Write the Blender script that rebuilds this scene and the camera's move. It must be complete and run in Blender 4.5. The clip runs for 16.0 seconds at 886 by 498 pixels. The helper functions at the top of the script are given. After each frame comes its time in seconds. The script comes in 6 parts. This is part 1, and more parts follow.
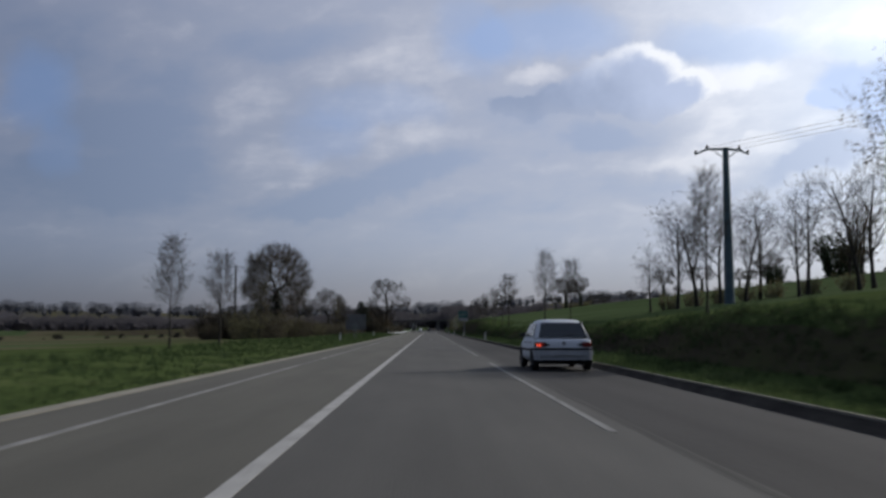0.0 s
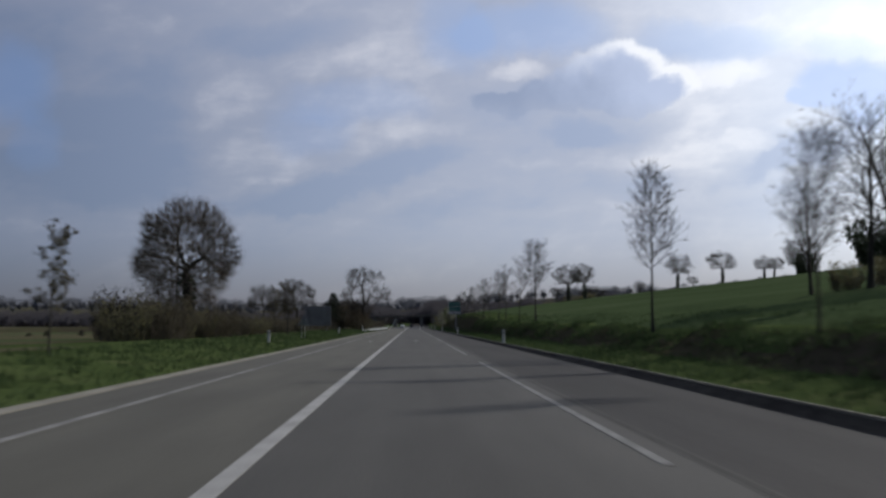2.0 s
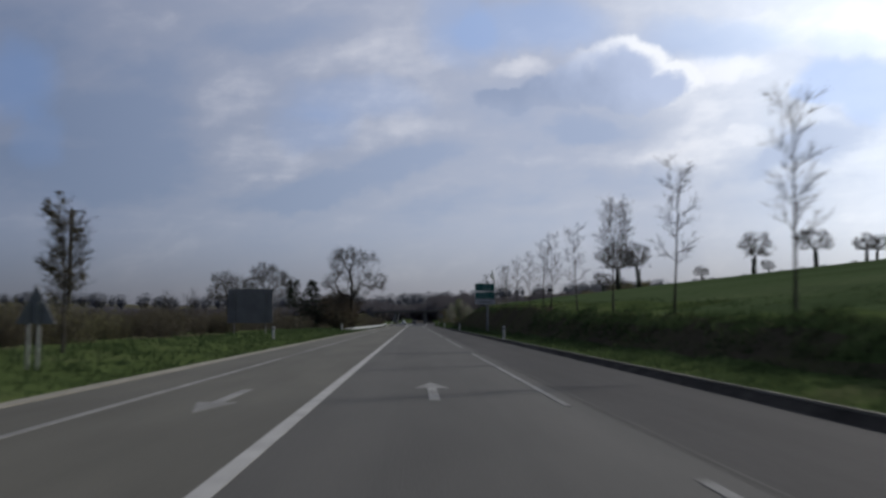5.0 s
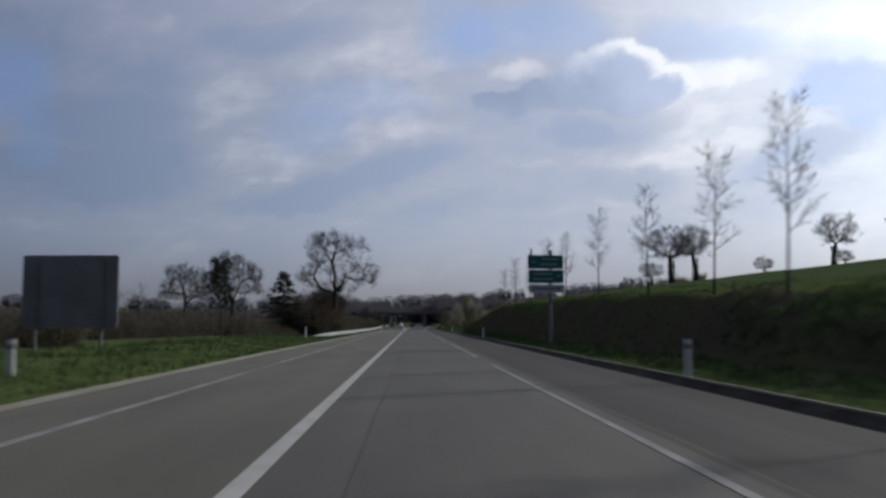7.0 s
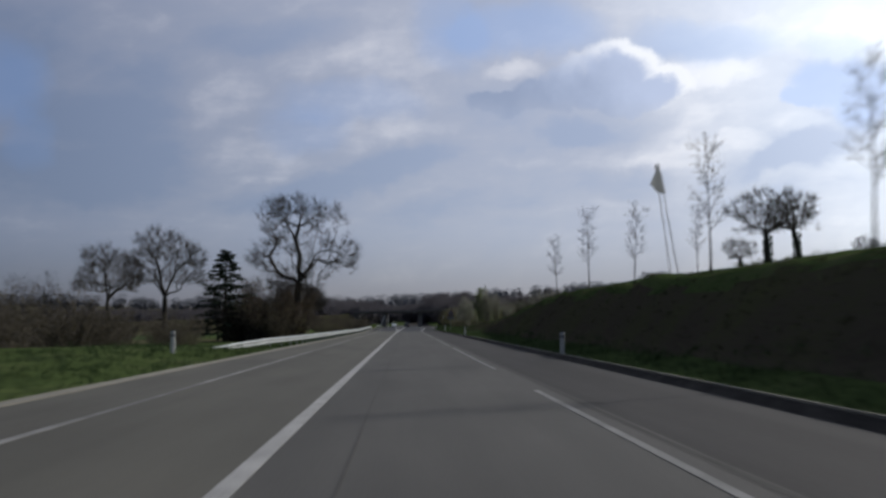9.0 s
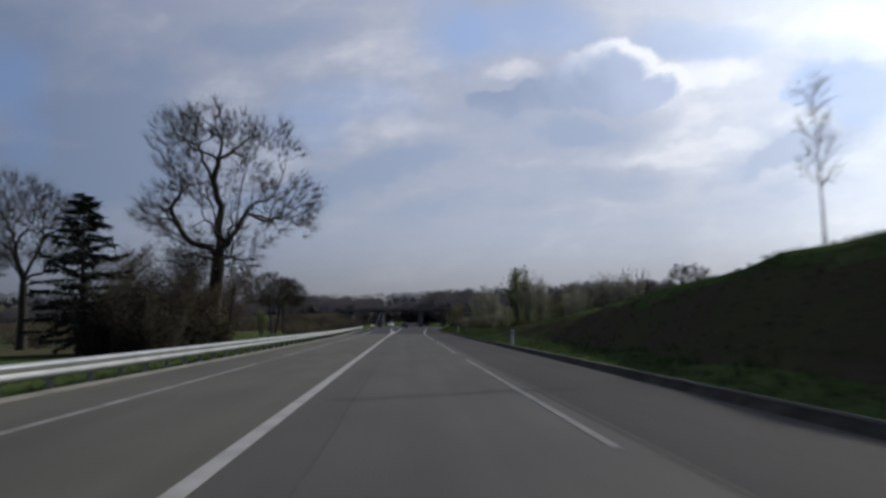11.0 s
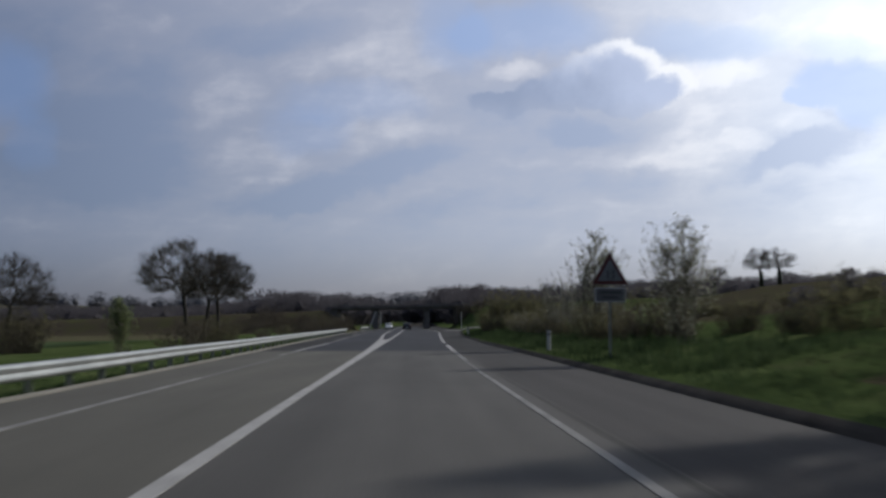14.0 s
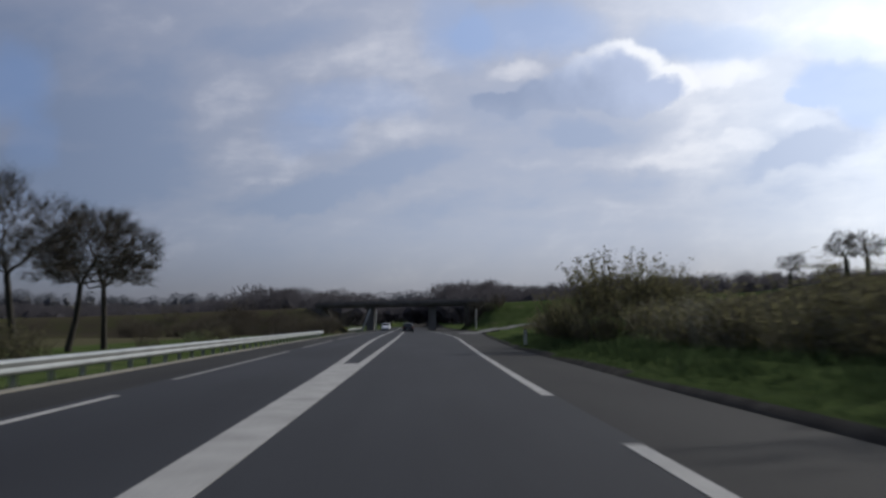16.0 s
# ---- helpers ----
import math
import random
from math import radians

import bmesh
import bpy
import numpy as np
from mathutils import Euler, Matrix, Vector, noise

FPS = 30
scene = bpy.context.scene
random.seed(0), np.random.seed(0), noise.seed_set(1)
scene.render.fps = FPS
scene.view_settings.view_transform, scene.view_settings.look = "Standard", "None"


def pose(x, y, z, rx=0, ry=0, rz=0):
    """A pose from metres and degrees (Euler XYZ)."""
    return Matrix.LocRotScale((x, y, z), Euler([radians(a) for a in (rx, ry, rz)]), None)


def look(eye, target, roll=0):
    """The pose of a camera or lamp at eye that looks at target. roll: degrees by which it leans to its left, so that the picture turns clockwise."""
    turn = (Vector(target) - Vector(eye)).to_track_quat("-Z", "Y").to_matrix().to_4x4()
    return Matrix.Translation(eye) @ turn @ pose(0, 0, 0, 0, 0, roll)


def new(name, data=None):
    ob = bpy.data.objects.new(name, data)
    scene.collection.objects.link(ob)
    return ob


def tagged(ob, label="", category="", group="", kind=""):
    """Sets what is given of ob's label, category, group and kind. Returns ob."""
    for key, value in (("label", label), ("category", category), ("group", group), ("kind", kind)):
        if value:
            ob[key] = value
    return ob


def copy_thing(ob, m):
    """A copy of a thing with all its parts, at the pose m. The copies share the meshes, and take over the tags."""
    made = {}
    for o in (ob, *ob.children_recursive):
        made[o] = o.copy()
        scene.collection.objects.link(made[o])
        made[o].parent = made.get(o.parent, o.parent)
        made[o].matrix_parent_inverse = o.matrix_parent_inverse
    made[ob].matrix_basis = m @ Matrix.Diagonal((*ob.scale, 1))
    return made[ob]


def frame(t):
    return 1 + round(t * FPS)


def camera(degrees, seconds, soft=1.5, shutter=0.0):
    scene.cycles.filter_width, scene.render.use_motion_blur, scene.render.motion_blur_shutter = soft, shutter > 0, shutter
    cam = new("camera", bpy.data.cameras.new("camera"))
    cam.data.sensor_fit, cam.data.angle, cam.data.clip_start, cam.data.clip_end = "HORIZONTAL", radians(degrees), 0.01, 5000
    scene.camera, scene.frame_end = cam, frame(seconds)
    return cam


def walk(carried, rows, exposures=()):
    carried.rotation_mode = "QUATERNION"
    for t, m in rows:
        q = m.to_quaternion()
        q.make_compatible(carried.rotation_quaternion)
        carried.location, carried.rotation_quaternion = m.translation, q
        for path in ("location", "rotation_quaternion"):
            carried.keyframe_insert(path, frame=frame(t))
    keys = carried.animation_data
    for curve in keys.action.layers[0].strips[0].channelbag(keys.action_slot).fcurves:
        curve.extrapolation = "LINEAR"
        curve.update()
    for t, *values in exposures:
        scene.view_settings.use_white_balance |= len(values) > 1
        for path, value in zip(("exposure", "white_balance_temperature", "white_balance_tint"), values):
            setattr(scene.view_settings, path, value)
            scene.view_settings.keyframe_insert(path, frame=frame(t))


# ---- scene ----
# ---- camera ----
# seconds, metres along the road, metres right of the centre line, yaw to the right, pitch up (degrees)
ROWS = [
    (0.0, 0.20, 1.44, 0.90, 5.02), (0.5, 7.94, 1.41, 1.46, 4.58), (1.0, 15.68, 1.39, 1.83, 4.78),
    (1.5, 23.39, 1.39, 1.98, 4.95), (2.0, 31.20, 1.39, 2.01, 4.76), (2.5, 38.98, 1.40, 2.00, 4.48),
    (3.0, 46.93, 1.40, 2.00, 4.74), (3.5, 54.90, 1.40, 2.00, 4.75), (4.0, 63.09, 1.41, 1.97, 4.52),
    (4.5, 71.07, 1.42, 1.89, 4.39), (5.0, 79.24, 1.41, 1.85, 4.54), (5.8, 92.70, 1.36, 1.88, 4.58),
    (6.6, 106.10, 1.27, 1.97, 4.68), (7.5, 121.62, 1.20, 2.06, 4.72), (8.0, 130.62, 1.20, 2.21, 4.68),
    (8.5, 139.66, 1.22, 2.32, 4.74), (9.0, 148.90, 1.26, 2.34, 4.70), (9.8, 163.90, 1.36, 2.38, 4.69),
    (10.6, 179.30, 1.48, 2.39, 4.68), (11.5, 196.66, 1.61, 2.35, 4.67), (12.0, 206.45, 1.66, 2.14, 4.64),
    (12.5, 216.20, 1.73, 2.12, 4.69), (13.0, 226.01, 1.75, 2.11, 4.78), (13.5, 235.84, 1.75, 2.15, 4.69),
    (14.0, 245.71, 1.76, 2.19, 4.73), (14.5, 255.67, 1.76, 2.06, 4.82), (15.0, 265.78, 1.76, 2.00, 4.75),
    (15.5, 276.02, 1.76, 1.94, 4.73), (16.0, 286.40, 1.76, 2.08, 4.76),
]
PATH = [(t, pose(x, y, 1.13, 90 + up, 0, -yaw)) for t, y, x, yaw, up in ROWS]
cam = camera(52, 16.0, soft=2.8, shutter=0.5)
walk(cam, PATH)
EXPOSURE = 0.05
scene.view_settings.exposure = EXPOSURE

# ---- world, sun ----
SUN_EL, SUN_AZ = radians(27), radians(58)      # azimuth clockwise from the road's direction (+y)
world = bpy.data.worlds.new("sky")
scene.world = world
world.use_nodes = True
wn, wl = world.node_tree.nodes, world.node_tree.links
wn.clear()


def wmath(op, a, b=None, c=None, clamp=False):
    n = wn.new("ShaderNodeMath")
    n.operation, n.use_clamp = op, clamp
    for i, v in enumerate((a, b, c)):
        if v is None:
            continue
        if isinstance(v, (int, float)):
            n.inputs[i].default_value = v
        else:
            wl.new(v, n.inputs[i])
    return n.outputs[0]


def wramp(v, lo, hi):
    n = wn.new("ShaderNodeMapRange")
    n.interpolation_type = "SMOOTHSTEP"
    wl.new(v, n.inputs[0])
    n.inputs[1].default_value, n.inputs[2].default_value = lo, hi
    return n.outputs[0]


def wmix(fac, a, b):
    n = wn.new("ShaderNodeMix")
    n.data_type = "RGBA"
    wl.new(fac, n.inputs[0])
    for i, v in ((6, a), (7, b)):
        if isinstance(v, tuple):
            n.inputs[i].default_value = (*v, 1)
        else:
            wl.new(v, n.inputs[i])
    return n.outputs[2]


sky = wn.new("ShaderNodeTexSky")
sky.sky_type, sky.sun_disc, sky.sun_elevation, sky.sun_rotation = "NISHITA", False, SUN_EL, SUN_AZ
sky.air_density, sky.dust_density = 1.0, 0.6
coord = wn.new("ShaderNodeTexCoord").outputs["Generated"]
sep = wn.new("ShaderNodeSeparateXYZ")
wl.new(coord, sep.inputs[0])
dx, dy, dz = sep.outputs
# cloud layer: the direction met with a flat layer, so that clouds shrink towards the horizon
den = wmath("ADD", wmath("MAXIMUM", dz, 0.0), 0.10)
lay = wn.new("ShaderNodeCombineXYZ")
wl.new(wmath("DIVIDE", dx, den), lay.inputs[0])
wl.new(wmath("DIVIDE", dy, den), lay.inputs[1])


def wnoise(vec, scale, detail, rough=0.55, off=(0, 0, 0)):
    m = wn.new("ShaderNodeMapping")
    m.inputs["Location"].default_value = off
    wl.new(vec, m.inputs[0])
    n = wn.new("ShaderNodeTexNoise")
    wl.new(m.outputs[0], n.inputs["Vector"])
    n.inputs["Scale"].default_value, n.inputs["Detail"].default_value, n.inputs["Roughness"].default_value = scale, detail, rough
    return n.outputs[0]


n_big = wnoise(lay.outputs[0], 0.55, 5, 0.5, (3.1, 1.7, 0))
n_mid = wnoise(lay.outputs[0], 1.7, 7, 0.55, (0.4, 5.2, 0))
n_fine = wnoise(coord, 9.0, 6, 0.6, (0.2, 0.1, 0.7))
n_low = wnoise(lay.outputs[0], 3.4, 6, 0.6, (7.3, 2.2, 0))
# tangents of the bearing and the height of a direction, wobbled at two scales: the clouds' outlines follow them
ahead = wmath("MAXIMUM", dy, 0.05)


def wobble(v, big, small, off):
    a = wmath("MULTIPLY_ADD", wnoise(coord, 6.0, 3, 0.5, off), big, -big / 2)
    b = wmath("MULTIPLY_ADD", wnoise(coord, 26.0, 4, 0.6, off), small, -small / 2)
    return wmath("ADD", wmath("DIVIDE", v, ahead), wmath("ADD", a, b))


cu = wobble(dx, 0.07, 0.036, (4.2, 1.1, 2.7))
cv = wobble(dz, 0.05, 0.030, (1.9, 6.4, 0.3))


def puff(u, v, ru, rv, lean=0.0, du=0.0, dv=0.0):
    """1 at the heart of a cloud at bearing u and height v, 0 at its rim, less outside."""
    a = wmath("SUBTRACT", cu, u - du)
    b = wmath("SUBTRACT", wmath("SUBTRACT", cv, v - dv), wmath("MULTIPLY", a, lean))
    q = wmath("ADD", wmath("POWER", wmath("ABSOLUTE", wmath("DIVIDE", a, ru)), 2.0), wmath("POWER", wmath("ABSOLUTE", wmath("DIVIDE", b, rv)), 2.0))
    return wmath("SUBTRACT", 1.0, q)


def union(values):
    out = values[0]
    for v in values[1:]:
        out = wmath("MAXIMUM", out, v)
    return out


def total(rows, lo, hi):
    out = None
    for u, v, ru, rv, lean, weight in rows:
        k = wmath("MULTIPLY", wramp(puff(u, v, ru, rv, lean), lo, hi), weight)
        out = k if out is None else wmath("ADD", out, k)
    return out


# soft clouds: bearing, height, half width, half height, slope, and how much lighter or darker than the veil
SOFT = [
    (-0.342, 0.264, 0.095, 0.048, 0, -0.36), (-0.335, 0.193, 0.101, 0.048, 0, -0.42), (-0.411, 0.152, 0.12, 0.032, 0, -0.3), (-0.272, 0.238, 0.038, 0.038, 0, -0.14),
    (-0.146, 0.143, 0.07, 0.017, 0.15, -0.38), (-0.07, 0.16, 0.076, 0.019, 0.3, -0.34), (0.006, 0.186, 0.038, 0.018, 0.3, -0.2), (-0.146, 0.32, 0.076, 0.018, 0.1, -0.32),
    (-0.278, 0.352, 0.038, 0.014, 0, -0.15), (-0.43, 0.328, 0.057, 0.032, 0, -0.22), (0.184, 0.216, 0.038, 0.016, 0, -0.4), (0.266, 0.224, 0.044, 0.012, 0.3, -0.15),
    (0.063, 0.134, 0.089, 0.012, 0.1, -0.12), (0.241, 0.16, 0.041, 0.014, 0, -0.2), (0.411, 0.184, 0.057, 0.014, 0.5, -0.36), (0.456, 0.209, 0.057, 0.024, 0.3, -0.38),
    (0.424, 0.145, 0.076, 0.014, 0.2, -0.1), (-0.335, 0.321, 0.059, 0.033, 0, 0.18), (-0.165, 0.289, 0.102, 0.04, 0, 0.084), (-0.209, 0.254, 0.044, 0.037, 0, 0.132),
    (-0.209, 0.205, 0.087, 0.021, 0, 0.12), (-0.253, 0.214, 0.044, 0.011, 0, 0.09), (-0.025, 0.321, 0.066, 0.044, 0, 0.156), (-0.063, 0.27, 0.072, 0.033, 0, 0.072),
    (0.022, 0.27, 0.029, 0.025, 0, 0.132), (-0.057, 0.211, 0.047, 0.015, 0.2, 0.078), (-0.003, 0.218, 0.029, 0.015, 0, 0.078), (0.082, 0.222, 0.109, 0.016, 0, 0.084),
    (0.109, 0.288, 0.027, 0.008, 0, 0.28), (0.354, 0.264, 0.07, 0.032, 0, 0.26), (0.329, 0.284, 0.051, 0.017, 0, 0.25), (0.297, 0.232, 0.038, 0.017, 0, 0.2),
    (0.377, 0.198, 0.025, 0.01, 0, 0.24), (0.297, 0.186, 0.057, 0.013, 0, 0.18), (0.456, 0.337, 0.089, 0.029, 0, 0.3), (0.449, 0.224, 0.038, 0.01, 0, 0.25),
    (0.171, 0.187, 0.101, 0.01, 0, 0.12),
]
# clear gaps, and how clear
GAPS = [
    (-0.437, 0.27, 0.035, 0.042, 0, 0.9), (-0.411, 0.2, 0.022, 0.029, 0, 0.5), (0.038, 0.331, 0.038, 0.038, 0, 0.55), (0.127, 0.331, 0.082, 0.024, 0, 0.75),
    (-0.07, 0.244, 0.063, 0.017, 0, 0.4), (-0.114, 0.216, 0.032, 0.023, 0, 0.4), (0.342, 0.321, 0.07, 0.022, 0, 0.65), (0.487, 0.315, 0.038, 0.013, 0, 0.4),
]
# heaped clouds with a firm outline
HEAP = [(0.239, 0.288, 0.053, 0.033), (0.196, 0.275, 0.062, 0.029), (0.288, 0.272, 0.035, 0.022), (0.155, 0.262, 0.054, 0.023), (0.101, 0.252, 0.051, 0.015), (0.253, 0.257, 0.051, 0.017)]
BLUISH = [(0.475, 0.27, 0.044, 0.028), (0.516, 0.264, 0.038, 0.038), (0.443, 0.254, 0.023, 0.013)]
front = wramp(dy, 0.2, 0.5)
rest = wmath("SUBTRACT", 1.0, front)
k_soft = wmath("MULTIPLY", total(SOFT, -1.3, 1.0), front)
k_blue = wmath("MULTIPLY", wmath("MINIMUM", total(GAPS, -1.4, 0.9), 1.0), front)
heap = union([puff(*row) for row in HEAP])
heap_lit = union([puff(*row, du=0.007, dv=0.009) for row in HEAP])
k_heap = wmath("MULTIPLY", wmath("MULTIPLY", wramp(heap, -0.15, 0.30), wramp(cv, 0.225, 0.262)), front)
k_rim = wmath("MULTIPLY", wmath("MULTIPLY", wramp(heap, -0.35, 0.2), wmath("SUBTRACT", 1.0, wramp(heap_lit, -0.25, 0.55))), wmath("MULTIPLY", front, wramp(cu, 0.14, 0.27)))
bluish = union([puff(*row) for row in BLUISH])
k_bluish = wmath("MULTIPLY", wramp(bluish, -0.5, 0.5), front)
glare_d = wn.new("ShaderNodeVectorMath")
glare_d.operation = "DOT_PRODUCT"
wl.new(coord, glare_d.inputs[0])
glare_d.inputs[1].default_value = (math.cos(SUN_EL) * math.sin(SUN_AZ), math.cos(SUN_EL) * math.cos(SUN_AZ), math.sin(SUN_EL))
near_sun = wramp(glare_d.outputs["Value"], 0.68, 1.0)
toward = wramp(glare_d.outputs["Value"], 0.05, 0.85)
veil = wmix(near_sun, wmix(toward, (0.135, 0.160, 0.243), (0.405, 0.435, 0.54)), (1.12, 1.20, 1.32))
clear = wmix(near_sun, wmix(toward, (0.10, 0.165, 0.33), (0.30, 0.42, 0.70)), (0.80, 0.96, 1.22))
shade = wmix(near_sun, wmix(toward, (0.10, 0.132, 0.22), (0.325, 0.38, 0.525)), (0.74, 0.82, 1.0))
light = wmix(near_sun, wmix(toward, (0.32, 0.33, 0.40), (0.67, 0.675, 0.735)), (1.34, 1.39, 1.44))
# how light the cloud is at a point: its own place in the pattern, and two scales of billows
tone = wmath("ADD", k_soft, 0.44)
tone = wmath("ADD", tone, wmath("MULTIPLY", wmath("SUBTRACT", 0.5, wramp(n_big, 0.36, 0.56)), wmath("MULTIPLY", rest, 0.4)))
high = wramp(dz, 0.03, 0.17)
slant = wn.new("ShaderNodeCombineXYZ")
wl.new(wmath("MULTIPLY", cu, 4.0), slant.inputs[0])
wl.new(wmath("MULTIPLY", wmath("MULTIPLY_ADD", cu, -0.35, cv), 15.0), slant.inputs[1])
n_slant = wnoise(slant.outputs[0], 1.0, 6, 0.55, (2.3, 0.6, 0))
tone = wmath("ADD", tone, wmath("MULTIPLY", wmath("MULTIPLY_ADD", n_slant, 0.9, -0.45), front))
tone = wmath("ADD", tone, wmath("MULTIPLY", wmath("MULTIPLY_ADD", n_mid, 0.7, -0.35), high))
tone = wmath("ADD", tone, wmath("MULTIPLY_ADD", n_fine, 0.75, -0.375))
tone = wmath("ADD", tone, wmath("MULTIPLY", wmath("MULTIPLY_ADD", n_low, 0.5, -0.25), high))
base = wmix(wramp(tone, -0.05, 0.55), shade, veil)
base = wmix(wramp(tone, 0.45, 1.05), base, light)
base = wmix(wmath("MULTIPLY", k_blue, 0.75), base, clear)
base = wmix(wmath("MULTIPLY", k_bluish, 0.8), base, (0.50, 0.62, 0.90))
heap_tone = wmix(wramp(wmath("ADD", cu, wmath("MULTIPLY_ADD", n_fine, 0.30, wmath("MULTIPLY", cv, 0.7))), 0.40, 0.64), (0.25, 0.295, 0.42), (0.45, 0.51, 0.68))
base = wmix(k_heap, base, heap_tone)
base = wmix(wmath("MULTIPLY", k_rim, 0.78), base, (0.97, 0.97, 0.98))
haze = wmix(near_sun, wmix(toward, (0.064, 0.076, 0.125), (0.240, 0.244, 0.30)), (0.85, 0.86, 0.88))
base = wmix(rest, base, wmix(wramp(n_big, 0.35, 0.6), (0.17, 0.21, 0.31), (0.085, 0.10, 0.15)))
base = wmix(wramp(dz, 0.11, 0.0), base, haze)
add = wn.new("ShaderNodeMix")
add.data_type, add.blend_type = "RGBA", "ADD"
add.inputs[0].default_value = 0.012
wl.new(base, add.inputs[6])
wl.new(sky.outputs[0], add.inputs[7])
bg = wn.new("ShaderNodeBackground")
wl.new(add.outputs[2], bg.inputs[0])
bg.inputs[1].default_value = 1.0
wl.new(bg.outputs[0], wn.new("ShaderNodeOutputWorld").inputs[0])

sun = bpy.data.lights.new("sun", "SUN")
sun.energy, sun.angle, sun.color = 3.2, radians(1.5), (1.0, 0.965, 0.91)
sun_ob = new("sun", sun)
sun_ob.matrix_world = look((math.sin(SUN_AZ) * 100, math.cos(SUN_AZ) * 100, 55), (0, 0, 0))

# ---- materials ----
def material(name, cols, scale=1.0, rough=0.9, metal=0.0, detail=6.0, bump=0.0, stretch=(1, 1, 1), fine=None, spec=0.3, vary=0.0, island=False, thin=0.0):
    """A surface with two scales of noise between its colours; vary: a shift from thing to thing."""
    m = bpy.data.materials.new(name)
    m.use_nodes = True
    nt = m.node_tree
    b = nt.nodes["Principled BSDF"]
    b.inputs["Roughness"].default_value, b.inputs["Metallic"].default_value = rough, metal
    b.inputs["Specular IOR Level"].default_value = spec
    tc = nt.nodes.new("ShaderNodeTexCoord")
    mp = nt.nodes.new("ShaderNodeMapping")
    mp.inputs["Scale"].default_value = stretch
    nt.links.new(tc.outputs["Object"], mp.inputs[0])
    n1 = nt.nodes.new("ShaderNodeTexNoise")
    n1.inputs["Scale"].default_value, n1.inputs["Detail"].default_value = scale, detail
    n2 = nt.nodes.new("ShaderNodeTexNoise")
    n2.inputs["Scale"].default_value, n2.inputs["Detail"].default_value = fine or scale * 14, 4
    for n in (n1, n2):
        nt.links.new(mp.outputs[0], n.inputs["Vector"])
    mixn = nt.nodes.new("ShaderNodeMath")
    mixn.operation = "MULTIPLY_ADD"
    nt.links.new(n2.outputs[0], mixn.inputs[0])
    mixn.inputs[1].default_value = 0.45
    half = nt.nodes.new("ShaderNodeMath")
    half.operation = "MULTIPLY"
    nt.links.new(n1.outputs[0], half.inputs[0])
    half.inputs[1].default_value = 0.55
    nt.links.new(half.outputs[0], mixn.inputs[2])
    ramp = nt.nodes.new("ShaderNodeValToRGB")
    el = ramp.color_ramp.elements
    spots = [0.36 + 0.28 * i / max(1, len(cols) - 1) for i in range(len(cols))]
    while len(el) < len(cols):
        el.new(0.5)
    for e, p, c in zip(el, spots, cols):
        e.position, e.color = p, (*c, 1)
    nt.links.new(mixn.outputs[0], ramp.inputs[0])
    out = ramp.outputs[0]
    if vary:
        hs = nt.nodes.new("ShaderNodeHueSaturation")
        if island:
            src = nt.nodes.new("ShaderNodeNewGeometry").outputs["Random Per Island"]
        else:
            src = nt.nodes.new("ShaderNodeObjectInfo").outputs["Random"]
        mr = nt.nodes.new("ShaderNodeMapRange")
        nt.links.new(src, mr.inputs[0])
        mr.inputs[3].default_value, mr.inputs[4].default_value = 1 - vary, 1 + vary
        nt.links.new(mr.outputs[0], hs.inputs["Value"])
        nt.links.new(out, hs.inputs["Color"])
        out = hs.outputs[0]
    nt.links.new(out, b.inputs["Base Color"])
    if thin:
        tr = nt.nodes.new("ShaderNodeBsdfTranslucent")
        nt.links.new(out, tr.inputs[0])
        ms = nt.nodes.new("ShaderNodeMixShader")
        ms.inputs[0].default_value = thin
        nt.links.new(b.outputs[0], ms.inputs[1])
        nt.links.new(tr.outputs[0], ms.inputs[2])
        nt.links.new(ms.outputs[0], nt.nodes["Material Output"].inputs[0])
    if bump:
        bp = nt.nodes.new("ShaderNodeBump")
        bp.inputs["Strength"].default_value, bp.inputs["Distance"].default_value = bump, 0.02
        nt.links.new(n2.outputs[0], bp.inputs["Height"])
        nt.links.new(bp.outputs[0], b.inputs["Normal"])
    return m


M_ROAD = material("worn_asphalt", [(0.06149, 0.0577, 0.04766), (0.07443, 0.07052, 0.05836), (0.08953, 0.08388, 0.06904)], 0.8, 0.88, bump=0.25, stretch=(1, 0.2, 1), fine=50, spec=0.22)
M_LANE = material("darker_lane_asphalt", [(0.04902, 0.04644, 0.04259), (0.05934, 0.05676, 0.05214), (0.07138, 0.06751, 0.0617)], 0.8, 0.88, bump=0.25, stretch=(1, 0.2, 1), fine=50, spec=0.22)
M_NEW = material("fresh_asphalt", [(0.01796, 0.019, 0.02299), (0.02396, 0.02565, 0.0303), (0.03133, 0.03277, 0.03866)], 0.4, 0.85, bump=0.25, stretch=(1, 0.15, 1), fine=60, spec=0.14)
